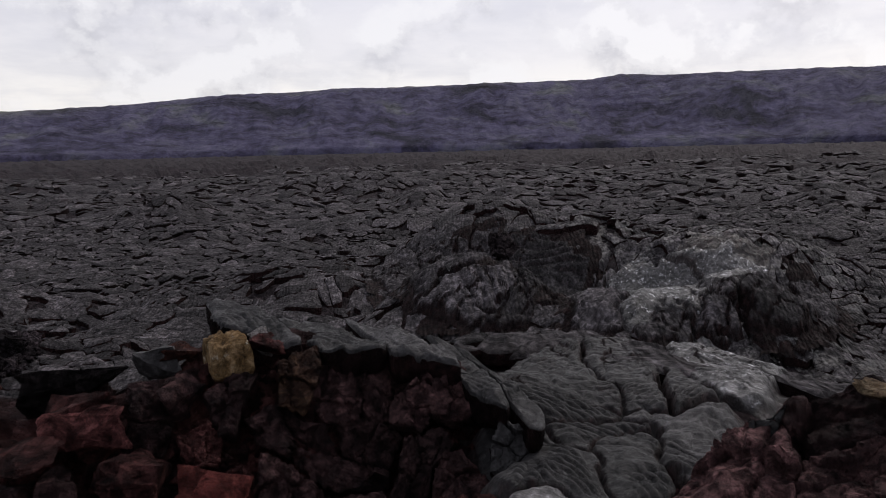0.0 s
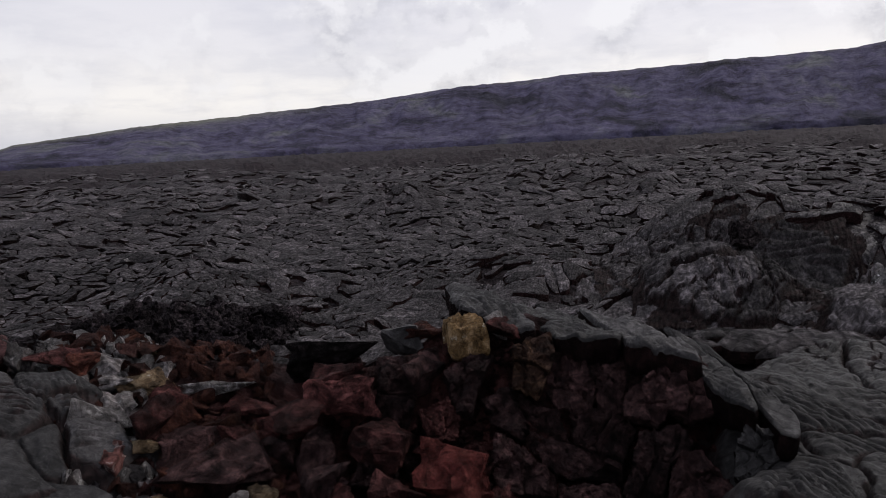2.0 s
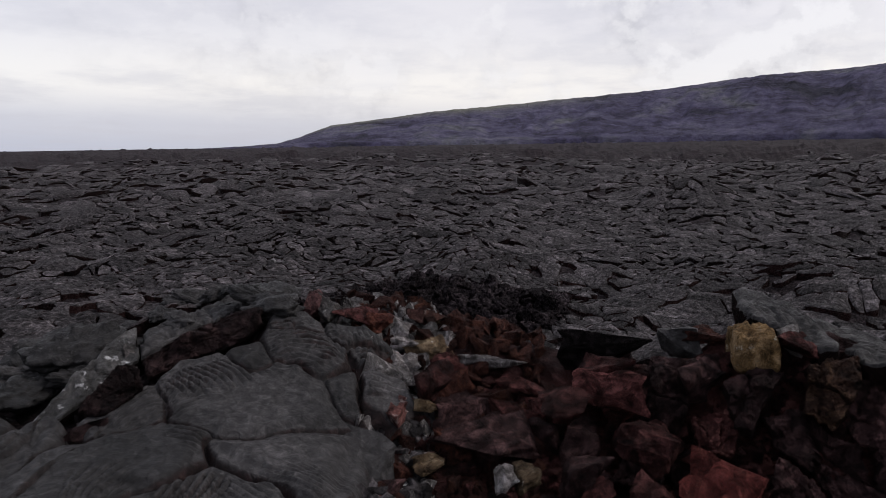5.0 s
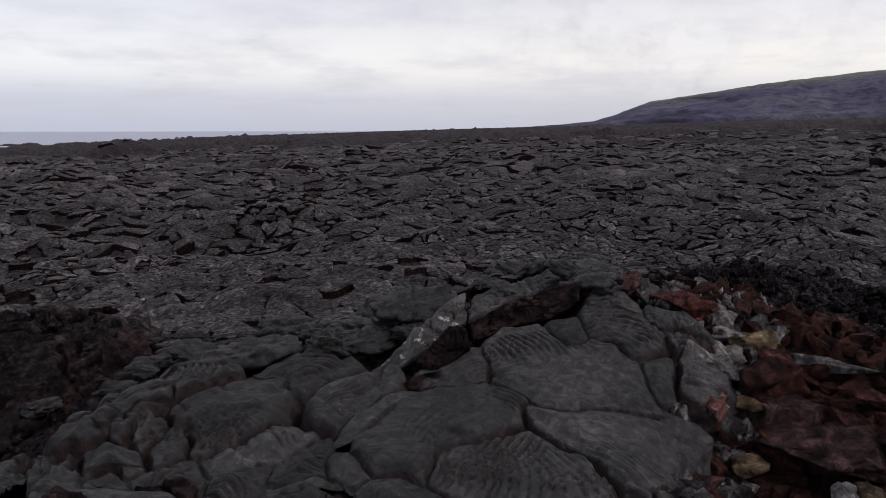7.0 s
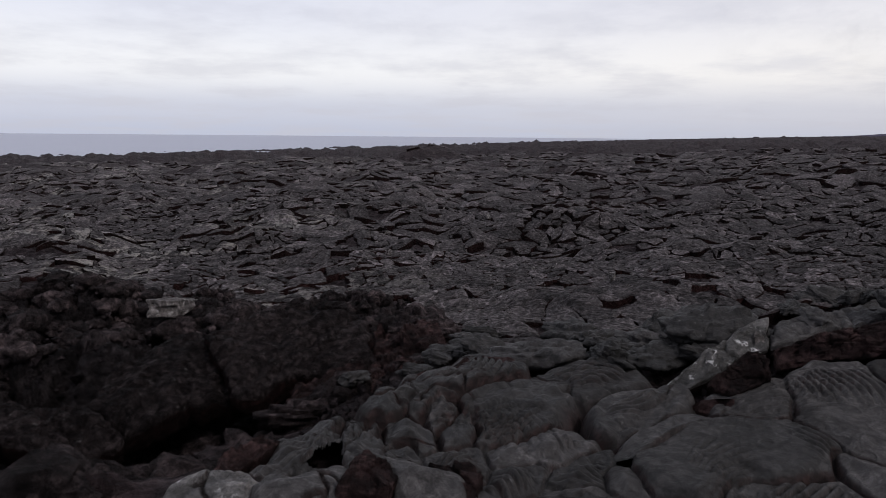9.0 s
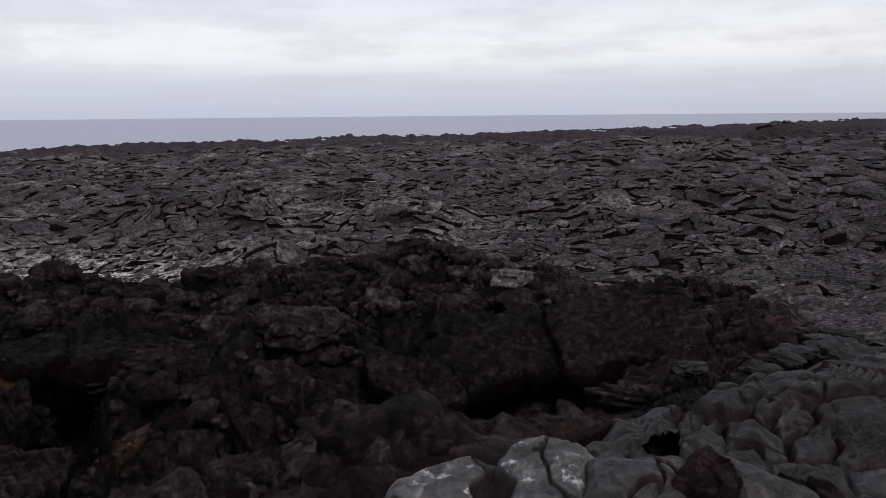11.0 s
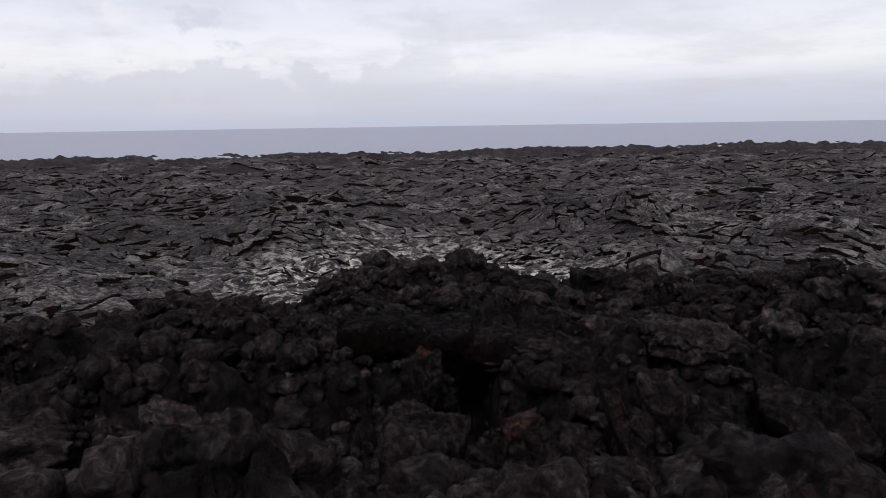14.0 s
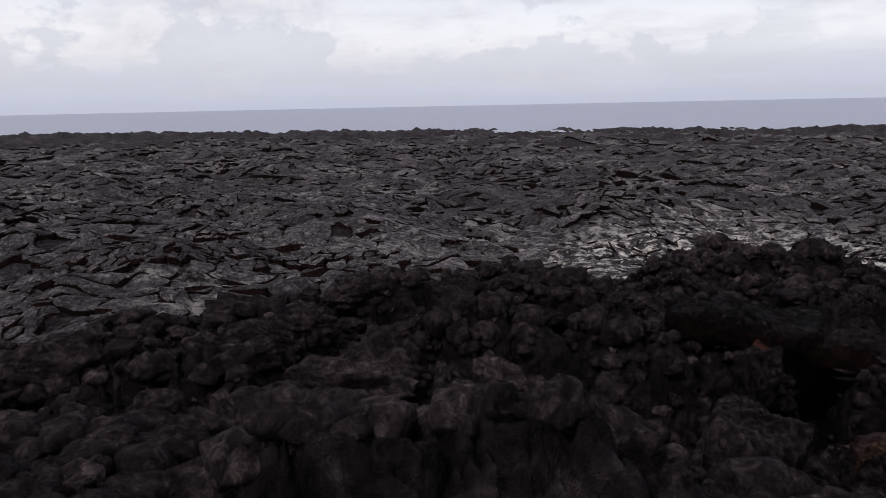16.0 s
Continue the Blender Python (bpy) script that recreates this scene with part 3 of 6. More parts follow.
# ---- crust plates of the plain ----
def plate_field(size, inner, outer, sector, seed, K, coarse):
    """Centres and outlines of plates on a jittered net: each outline is the cell's border seen from its centre."""
    n = int(outer / size) + 2
    I, J = np.meshgrid(np.arange(-n, n + 1), np.arange(-n, n + 1), indexing="ij")
    I, J = I.reshape(-1), J.reshape(-1)

    def centre(i, j):
        return (i + 0.5 + 0.9 * (hash2(i, j, seed) - 0.5)) * size, (j + 0.5 + 0.9 * (hash2(i, j, seed + 1) - 0.5)) * size

    cx, cy = centre(I, J)
    r, az = np.hypot(cx, cy), np.degrees(np.arctan2(-cx, cy)) % 360
    keep = (r > inner) & (r <= outer)
    if sector:
        keep &= (az < 206) | (az > 322)
    red, silver, rubble = zones(cx, cy)
    mass = fbm(cx / 5, cy / 5, 131, 3) + 0.12 * (hash2(I, J, seed + 8) - 0.5)
    keep &= (mass >= 0.02) if coarse else (mass < 0.02)
    keep &= (rubble < 0.45) & (hash2(I, J, seed + 9) > 0.03)
    I, J, cx, cy = I[keep], J[keep], cx[keep], cy[keep]
    th = np.linspace(0, 2 * np.pi, K, endpoint=False)[None, :] + 0.3 * hash2(I, J, seed + 3)[:, None]
    ux, uy = np.cos(th), np.sin(th)
    reach = np.full(th.shape, size * 1.1)
    for di in range(-2, 3):
        for dj in range(-2, 3):
            if di or dj:
                px, py = centre(I + di, J + dj)
                dx, dy = (px - cx)[:, None], (py - cy)[:, None]
                dot = dx * ux + dy * uy
                d = (dx * dx + dy * dy) / 2 / np.maximum(dot, 1e-6)
                reach = np.where(dot > 1e-6, np.minimum(reach, d), reach)
    return I, J, cx, cy, ux, uy, reach


def plates(size, inner, outer, sector, seed, K, levels, gap, swell, coarse):
    I, J, cx, cy, ux, uy, reach = plate_field(size, inner, outer, sector, seed, K, coarse)
    rnd = [hash2(I, J, seed + 20 + k)[:, None] for k in range(6)]
    whole = smooth(0.12, -0.25, fbm(cx / 7, cy / 7, 501, 3))[:, None]
    reach = np.maximum(reach - gap * (0.15 + 1.3 * rnd[0] ** 2) * (1 - 0.75 * whole), 0.12 * size)
    reach = reach * (1 + 0.2 * fbm(cx[:, None] * 3 + ux * 2.5, cy[:, None] * 3 + uy * 2.5, seed + 5, 3))
    crowd = smooth(0.0, 0.5, fbm(cx / 6, cy / 6, seed + 31, 3))[:, None]
    tilt = (0.02 + 0.24 * rnd[1] ** 2 + 0.34 * crowd * rnd[2]) * swell * (1 - 0.85 * whole)
    turn = rnd[3] * 2 * np.pi
    lift = size * (0.09 * (rnd[4] - 0.5) + 0.12 * crowd * rnd[5]) * swell * (1 - 0.8 * whole)
    rows, zone = [], []
    for rad, drop in levels:
        if rad < 0:
            rr = reach * 1.02
        else:
            rr = reach * rad
        ex, ey = rr * ux, rr * uy
        wx = cx[:, None] + ex + 0.85 * size * fbm((cx[:, None] + ex) / size * 0.6, (cy[:, None] + ey) / size * 0.6, 311, 3)
        wy = cy[:, None] + ey + 0.85 * size * fbm((cx[:, None] + ex) / size * 0.6, (cy[:, None] + ey) / size * 0.6, 323, 3)
        z = lie(wx, wy) + lift + tilt * (ex * np.cos(turn) + ey * np.sin(turn)) - drop * size * (0.6 + 0.8 * rnd[2])
        z = z + (0.14 * size * fbm(wx * 1.1 / size, wy * 1.1 / size, 337, 4, 0.6) + 0.05 * size * np.abs(fbm(wx * 4 / size, wy * 4 / size, 341, 2))) * (rad >= 0)
        rows.append(np.stack([wx, wy, z], -1))
    V = np.stack(rows, 1)                                    # plates, levels, K, 3
    n, nl = V.shape[0], V.shape[1]
    V = V.reshape(n, nl * K, 3)
    faces = []
    for l in range(nl - 1):
        for k in range(K):
            q = (k + 1) % K
            faces.append((l * K + k, (l + 1) * K + k, (l + 1) * K + q, l * K + q))
    return V, np.array(faces), np.arange(K)[None, :], K, nl


def field_zone(V):
    red, silver, rubble = zones(V[..., 0], V[..., 1])
    return np.stack([red, silver, rubble, np.ones_like(red)], -1)


def lay_plates(V, quads, caps, K, nl, name, mats=None):
    """All plates of a net in one mesh."""
    n, per = V.shape[0], V.shape[1]
    base = (np.arange(n) * per)[:, None, None]
    return mesh_of(name, V.reshape(-1, 3), [(quads[None] + base).reshape(-1, 4), (caps[None] + base).reshape(-1, K)], mats or [CRUST, BROKEN_SHADED], field_zone(V.reshape(-1, 3)),
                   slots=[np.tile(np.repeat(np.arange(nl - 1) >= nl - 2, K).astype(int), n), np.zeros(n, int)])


NEAR_LEVELS = ((0.2, 0.0), (0.4, 0.0), (0.6, 0.0), (0.78, 0.008), (0.92, 0.02), (1.0, 0.06), (-1, 0.5))
FAR_LEVELS = ((0.5, 0.0), (0.93, 0.03), (1.0, 0.07), (-1, 0.5))


def crust_of_the_plain():
    V, quads, caps, K, nl = plates(0.95, 6.4, 30, False, 101, 20, NEAR_LEVELS, 0.05, 1.0, True)
    az = np.degrees(np.arctan2(-V[:, 0, 0], V[:, 0, 1])) % 360
    order = [k for k in np.argsort(np.hypot(V[:, 0, 0], V[:, 0, 1])) if az[k] < 206 or az[k] > 322]
    near, rest = order[:290], np.setdiff1d(np.arange(len(V)), order[:290])
    for k in near:
        c = V[k].mean(0)
        me = lay_plates(V[k:k + 1] - c, quads, caps, K, nl, "crust_plate")
        me.attributes["zone"].data.foreach_set("color", field_zone(V[k]).astype(np.float32).reshape(-1))
        ob = new("crust_plate", me)
        ob.location, ob.parent = c, ground
    far = [("crust_near", lay_plates(V[rest], quads, caps, K, nl, "crust_near"))]
    for name, size, r0, r1, seed, K, gap, swell, coarse in (
            ("crust_near_small", 0.43, 6.2, 30, 121, 12, 0.028, 1.0, False), ("crust_middle", 1.15, 30, 62, 151, 13, 0.06, 1.0, True),
            ("crust_middle_small", 0.62, 30, 62, 171, 9, 0.04, 1.0, False), ("crust_far", 2.1, 62, 150, 201, 9, 0.12, 0.9, True),
            ("crust_far_small", 1.2, 62, 120, 221, 7, 0.08, 1.1, False), ("crust_farther", 2.6, 120, 260, 241, 7, 0.18, 1.0, False)):
        net = plates(size, r0, r1, r0 > 20, seed, K, FAR_LEVELS, gap, swell, coarse)
        far.append((name, lay_plates(*net, name)))
    for name, me in far:
        ob = new(name, me)
        ob.parent = ground
        tagged(ob, "cracked grey-black pahoehoe plates", kind="stuff")


# ---- stones ----
def stone_mesh(name, seed, sub, mat, squash=0.25, smooth_faces=False):
    """An angular broken block about one metre across: the hull of random points, its faces cut up and chipped."""
    rs = np.random.RandomState(seed)
    bm = bmesh.new()
    for p in rs.uniform(-0.5, 0.5, size=(10 + (sub == 4), 3)):
        q = p * (0.42 + 0.10 * rs.rand()) / max(np.abs(p).max(), 0.25) + rs.normal(size=3) * 0.06
        bm.verts.new(Vector(q))
    hull = bmesh.ops.convex_hull(bm, input=bm.verts)
    bmesh.ops.delete(bm, geom=[v for v in hull["geom_interior"] if isinstance(v, bmesh.types.BMVert)], context="VERTS")
    bmesh.ops.triangulate(bm, faces=bm.faces)
    if sub > 2:
        bmesh.ops.bevel(bm, geom=bm.edges[:], offset=0.012, segments=1, affect="EDGES")
        bmesh.ops.triangulate(bm, faces=bm.faces)
        for k in range(sub - 2):
            longish = [e for e in bm.edges if e.calc_length() > (0.2, 0.09)[k]]
            bmesh.ops.subdivide_edges(bm, edges=longish, cuts=1)
            bmesh.ops.triangulate(bm, faces=bm.faces)
        shift = Vector((seed * 1.7, seed * 0.3, 0))
        for v in bm.verts:
            d = v.co.normalized()
            v.co += d * (0.14 * noise.noise(v.co * 2.6 + shift) + 0.08 * noise.noise(v.co * 7.0 + shift) + 0.04 * noise.noise(v.co * 17.0 + shift))
    for f in bm.faces:
        f.smooth = smooth_faces
    me = bpy.data.meshes.new(name)
    bm.to_mesh(me)
    bm.free()
    me.materials.append(mat)
    return me


STONES = {}


def stone(name, x, y, z, size, turn, mat, label, category="rock", group="", variant=0, sub=4):
    key = (mat.name, variant, sub)
    if key not in STONES:
        STONES[key] = stone_mesh("lava_stone", 7 * variant + len(mat.name), sub, mat)
    ob = new(name, STONES[key])
    ob.matrix_world = pose(x, y, z, *turn) @ Matrix.Diagonal((*size, 1))
    return tagged(ob, label, category, group)


def fluted_block(x, y, z, size, turn, mat, label):
    """A squarish block with upright flutes, a ragged top and a broken foot."""
    K, rows = 72, []
    th = np.linspace(0, 2 * np.pi, K, endpoint=False)
    square = 0.5 / np.maximum(np.abs(np.cos(th)), np.abs(np.sin(th))) ** 0.8
    flutes = 0.07 * np.abs(fbm(np.cos(th) * 5 + 3, np.sin(th) * 5, 401, 2)) + 0.03 * fbm(np.cos(th) * 14, np.sin(th) * 14, 402, 2)
    crown = 0.5 + 0.09 * fbm(np.cos(th) * 4, np.sin(th) * 4, 403, 3)
    for h, r in ((-0.5, 0.86), (-0.38, 0.98), (-0.25, 1.02), (-0.1, 1.0), (0.05, 1.01), (0.2, 0.99), (0.33, 0.97), (0.44, 0.94), (0.5, 0.88), (0.52, 0.7), (0.5, 0.4), (0.51, 0.12)):
        rough = 0.03 * fbm(np.cos(th) * 4 + 9, np.sin(th) * 4 + h * 7, 404, 3)
        rad = square * r - flutes * (1 if h < 0.5 else 0.3) + rough
        up = h * 2 * crown if h > 0 else h + 0 * th
        up = up + 0.05 * fbm(np.cos(th) * rad * 9, np.sin(th) * rad * 9, 405, 3)
        rows.append(np.stack([rad * np.cos(th), rad * np.sin(th), up], -1))
    l, k = np.meshgrid(np.arange(len(rows) - 1), np.arange(K), indexing="ij")
    q = (k + 1) % K
    quads = np.stack([l * K + k, l * K + q, (l + 1) * K + q, (l + 1) * K + k], -1).reshape(-1, 4)
    caps = np.stack([np.arange(K)[::-1], np.arange(K) + (len(rows) - 1) * K])
    ob = new("sulphur_block", mesh_of("sulphur_block", np.concatenate(rows), [quads, caps], [mat]))
    ob.matrix_world = pose(x, y, z, *turn) @ Matrix.Diagonal((*size, 1))
    return tagged(ob, label, "rock")


def clinker(name, label, places, sizes, seed, mat, zone=False):
    """Loose small stones in one mesh."""
    variants = []
    for v in range(5):
        me = stone_mesh("chip", 50 + v + seed, 1, mat)
        co = np.zeros(len(me.vertices) * 3, np.float32)
        me.vertices.foreach_get("co", co)
        tri = np.zeros(len(me.polygons) * 3, np.int32)
        me.polygons.foreach_get("vertices", tri)
        variants.append((co.reshape(-1, 3), tri.reshape(-1, 3)))
        bpy.data.meshes.remove(me)
    rs = np.random.RandomState(seed)
    vs, fs, base = [], [], 0
    for (x, y, z), s in zip(places, sizes):
        co, tri = variants[rs.randint(5)]
        a, b = rs.rand(2) * 2 * math.pi
        ca, sa, cb, sb = math.cos(a), math.sin(a), math.cos(b), math.sin(b)
        rot = np.array([[ca, -sa, 0], [sa, ca, 0], [0, 0, 1]]) @ np.array([[1, 0, 0], [0, cb, -sb], [0, sb, cb]])
        vs.append((co * s * (0.6 + 0.8 * rs.rand(3))) @ rot.T + (x, y, z))
        fs.append(tri + base)
        base += len(co)
    ob = new(name, mesh_of(name, np.concatenate(vs), [np.concatenate(fs)], [mat], smooth_faces=False))
    return tagged(ob, label, "rubble", kind="stuff")


# ---- slabs ----
def shard(parent, name, at, normal, outline, mat, thick, label="", seed=0, chip=0.0, rope=None):
    """A slab or block with that outline in its own plane, set at a place with its face along normal. chip: broken facets; rope: (bearing, spacing, height) of folds."""
    n = Vector(normal).normalized()
    u = Vector((0, 0, 1)).cross(n).normalized()
    P = np.array(outline, float)
    K, levels = 84, 12
    th = np.linspace(0, 2 * np.pi, K, endpoint=False)
    ux, uy = np.cos(th), np.sin(th)
    reach = np.zeros(K)
    for a, b in zip(P, np.roll(P, -1, 0)):
        e = b - a
        den = ux * e[1] - uy * e[0]
        den = np.where(abs(den) < 1e-9, 1e-9, den)
        t, s = (a[0] * e[1] - a[1] * e[0]) / den, (a[0] * uy - a[1] * ux) / den
        reach = np.where((t > 0) & (s >= -1e-6) & (s <= 1 + 1e-6), np.maximum(reach, t), reach)
    size = math.sqrt(np.ptp(P[:, 0]) * np.ptp(P[:, 1]))
    reach = np.maximum(reach, 0.05 * size) * (1.03 + 0.12 * fbm(ux * 3.1 + seed, uy * 3.1, seed, 3, 0.6) + 0.10 * fbm(ux * 11 + seed, uy * 11, seed + 1, 3, 0.7))
    rows = []
    for r_, drop in [(k, 0.0) for k in np.linspace(0.05, 0.88, levels)] + [(0.95, 0.006), (0.985, 0.02), (1.0, 0.05)]:
        x, y = reach * ux * r_, reach * uy * r_
        z = -drop * min(size, 1.0) + 0.10 * size * fbm(x / size * 1.6 + seed, y / size * 1.6, seed + 3, 3) + 0.04 * size * fbm(x / size * 8 + seed, y / size * 8, seed + 4, 3, 0.6)
        edge = cracked(x + seed, y, 0.42 * size, seed + 19, 0.6)[0]
        z = z - 0.03 * size * (1 - smooth(0.0, 0.09, edge)) * smooth(-0.1, 0.15, fbm(x / size * 1.5, y / size * 1.5 + seed, seed + 5, 2))
        if chip:
            for s, amp in ((0.55 * size, 1.0), (0.2 * size, 0.7)):
                edge, rnd, ox, oy, _ = cracked(x + seed, y, s, seed + 9)
                z = z + amp * chip * s * (0.5 * (ox * np.cos(rnd * 44) + oy * np.sin(rnd * 44)) + 0.35 * (rnd - 0.5) - 0.2 * (1 - smooth(0.0, 0.12, edge)))
        if rope:
            b = radians(rope[0])
            f, g = x * math.cos(b) + y * math.sin(b), -x * math.sin(b) + y * math.cos(b)
            ph = (f + 0.5 * g * g / size) / rope[1] + 0.8 * fbm(x / size * 2.0, y / size * 2.0, seed + 6, 2)
            z = z + rope[2] * 2.0 * (np.abs(np.sin(np.pi * ph)) ** 0.6 - 0.8) * smooth(-0.2, 0.05, fbm(x / size * 2.4 + 5, y / size * 2.4, seed + 7, 2))
        rows.append(np.stack([x, y, z], -1))
    for d, grow in ((0.35, 1.02), (0.7, 0.97), (1.0, 0.88)):
        low = rows[levels + 2].copy()
        low[:, :2] *= (grow + 0.06 * fbm(ux * 5 + d * 3, uy * 5, seed + 8, 3))[:, None]
        low[:, 2] -= thick * d
        rows.append(low)
    nl = len(rows)
    l, k = np.meshgrid(np.arange(nl - 1), np.arange(K), indexing="ij")
    q = (k + 1) % K
    quads = np.stack([l * K + k, (l + 1) * K + k, (l + 1) * K + q, l * K + q], -1).reshape(-1, 4)[:, ::-1]
    caps = np.stack([np.arange(K), np.arange(K)[::-1] + (nl - 1) * K])
    side = BROKEN_SHADED if mat in (SLAB, SILVER_GLARE, FOLDED) else mat
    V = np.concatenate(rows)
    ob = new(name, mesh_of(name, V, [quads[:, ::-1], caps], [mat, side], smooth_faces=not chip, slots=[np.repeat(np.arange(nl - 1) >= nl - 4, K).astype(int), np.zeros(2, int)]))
    m = Matrix((u, n.cross(u), n)).transposed().to_4x4()
    m.translation = at
    ob.parent = parent
    ob.matrix_parent_inverse = parent.matrix_world.inverted()
    ob.matrix_basis = m
    return tagged(ob, label)


def outline_distance(px, py, P):
    """Distance to an outline, negative inside."""
    d = np.full(px.shape, 9.0)
    inside = np.zeros(px.shape, dtype=bool)
    for (ax, ay), (bx, by) in zip(P, np.roll(P, -1, 0)):
        ex, ey = bx - ax, by - ay
        s = np.clip(((px - ax) * ex + (py - ay) * ey) / max(ex * ex + ey * ey, 1e-9), 0, 1)
        d = np.minimum(d, np.hypot(px - ax - s * ex, py - ay - s * ey))
        cross = (ay > py) != (by > py)
        inside ^= cross & (px < (bx - ax) * (py - ay) / np.where(abs(by - ay) < 1e-9, 1e-9, by - ay) + ax)
    return np.where(inside, -d, d)


def one_piece(mask):
    """The largest patch of a mask that hangs together, by growing from its deepest cell."""
    i, j = np.nonzero(mask)
    if not len(i):
        return mask
    box = (slice(i.min(), i.max() + 1), slice(j.min(), j.max() + 1))
    m = mask[box]
    core = m.copy()
    while True:
        less = core.copy()
        less[1:] &= core[:-1]
        less[:-1] &= core[1:]
        less[:, 1:] &= core[:, :-1]
        less[:, :-1] &= core[:, 1:]
        less[0], less[-1], less[:, 0], less[:, -1] = False, False, False, False
        if not less.any():
            break
        core = less
    grown = np.zeros_like(m)
    a, b = np.nonzero(core)
    grown[a[0], b[0]] = True
    while True:
        more = grown.copy()
        more[1:] |= grown[:-1]
        more[:-1] |= grown[1:]
        more[:, 1:] |= grown[:, :-1]
        more[:, :-1] |= grown[:, 1:]
        more &= m
        if (more == grown).all():
            break
        grown = more
    out = np.zeros_like(mask)
    out[box] = grown
    return out


def crust_area(res, seed, pieces, crack=0.042, depth=0.095, wander=0.035, reach=0.2, grain=1.0, blend=0.045, ropes=()):
    """A stretch of crust broken into the given slabs. Each slab keeps its own cells of a fine net; joints run where two slabs come nearest.
    pieces: (name, outline, settings) with settings parent, lift, round, fold, rope, tip, mats, label."""
    pts = np.concatenate([np.array(p[1]) for p in pieces])
    x0, y0 = pts.min(0) - 0.3
    x1, y1 = pts.max(0) + 0.3
    X, Y = np.meshgrid(np.arange(x0, x1, res), np.arange(y0, y1, res), indexing="ij")
    wx = X + wander * fbm(X * 4 * grain, Y * 4 * grain, seed, 2) + 0.35 * wander * fbm(X * 11 * grain, Y * 11 * grain, seed + 1, 2)
    wy = Y + wander * fbm(X * 4 * grain, Y * 4 * grain, seed + 2, 2) + 0.35 * wander * fbm(X * 11 * grain, Y * 11 * grain, seed + 3, 2)
    D = np.stack([outline_distance(wx, wy, np.array(p[1])) for p in pieces]).astype(np.float32)
    own = D.argmin(0)
    two = np.partition(D, 1, 0)[:2] if len(pieces) > 1 else np.stack([D[0], D[0] + 9])
    d1, gap = two[0], np.abs(two[1] - two[0])
    # open cracks here, hairlines there
    wide = smooth(-0.12, 0.30, fbm(X * 1.5 * grain, Y * 1.5 * grain, seed + 5, 2))
    width = crack * (0.75 + 0.9 * wide)
    joint = (1 - smooth(0.0, 1.0, gap / width)) * (0.32 + 0.68 * wide)
    skirt = smooth(0.05, 0.2, d1)
    # finer cracks across the slabs
    side = 0.36 / grain
    edge, rnd, ox, oy = cells(X / side + 0.6 * fbm(X / side, Y / side, seed + 11, 3), Y / side + 0.6 * fbm(X / side, Y / side, seed + 12, 3), seed + 13)
    hair = (1 - smooth(0.0, 0.055, edge)) * smooth(-0.02, 0.2, fbm(X * 0.9 * grain, Y * 0.9 * grain, seed + 14, 2))
    ground_z = lie(X, Y)
    tex = 0.03 / grain * fbm(X * 2.2 * grain, Y * 2.2 * grain, seed + 7, 3) + 0.007 / grain * fbm(X * 14 * grain, Y * 14 * grain, seed + 8, 3)
    bumps = fbm(X * 5.5 * grain + 1.2 * fbm(X * 3, Y * 3, seed + 21, 2), Y * 5.5 * grain, seed + 9, 2)
    pillows = np.abs(bumps) ** 0.7
    total, weight = np.zeros_like(X), np.full_like(X, 1e-9)
    for k, (name, outline, s) in enumerate(pieces):
        P = np.array(outline)
        c = P.mean(0)
        size = math.sqrt(max(np.ptp(P[:, 0]) * np.ptp(P[:, 1]), 0.01))
        ex, ey = X - c[0], Y - c[1]
        tip = s.get("tip", (0.0, 0.0))
        inner = np.clip(-D[k], 0, None)
        z = s.get("lift", 0.1) + tip[0] * ex + tip[1] * ey + s.get("fold", 0.0) * (pillows - 0.35)
        bulge = s.get("round", 0.025)
        z = z - bulge * (1 - smooth(0, 1, inner / (bulge * 2.5 + 0.02))) ** 2
        if "rope" in s:
            b, space, height, bend, f0, f1 = s["rope"]
            b = radians(b)
            u, v = ex * math.cos(b) + ey * math.sin(b), -ex * math.sin(b) + ey * math.cos(b)
            fan = 1 + 0.45 * np.clip(v / size, -0.8, 0.8)
            ph = (u / fan + bend * v * v / size) / space + 0.9 * fbm(X * 1.6 * grain, Y * 1.6 * grain, seed + k, 2)
            where = smooth(f0, f0 + 0.25, v / size + 0.5) * smooth(f1 + 0.05, f1 - 0.2, v / size + 0.5) * smooth(0.0, 0.05, inner)
            where = where * smooth(-0.25, 0.05, fbm(X * 2.1 * grain, Y * 2.1 * grain, seed + k + 40, 2))
            z = z + 1.7 * height * where * (np.abs(np.sin(np.pi * ph)) ** 0.6 - 0.85)
        w = np.exp(np.clip((d1 - D[k]) / blend, -30, 0))
        total += w * z
        weight += w
    for px, py, qx, qy, half, wide, space, height, bend in ropes:
        b = math.atan2(qy - py, qx - px)
        along, across = (X - px) * math.cos(b) + (Y - py) * math.sin(b), -(X - px) * math.sin(b) + (Y - py) * math.cos(b)
        ph = (across * (1 - 0.35 * along / half) + bend * along * along) / space + 1.0 * fbm(X * 3, Y * 3, seed + 31, 3)
        where = smooth(1.15, 0.75, np.sqrt((along / half) ** 2 + (across / wide) ** 2) + 0.3 * fbm(X * 4, Y * 4, seed + 32, 2))
        total = total + 0.65 * weight * height * where * (np.abs(np.sin(np.pi * ph)) ** 0.5 - 0.9)
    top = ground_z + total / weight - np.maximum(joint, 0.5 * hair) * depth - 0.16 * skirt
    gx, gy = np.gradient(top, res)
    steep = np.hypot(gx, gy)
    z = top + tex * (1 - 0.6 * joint)
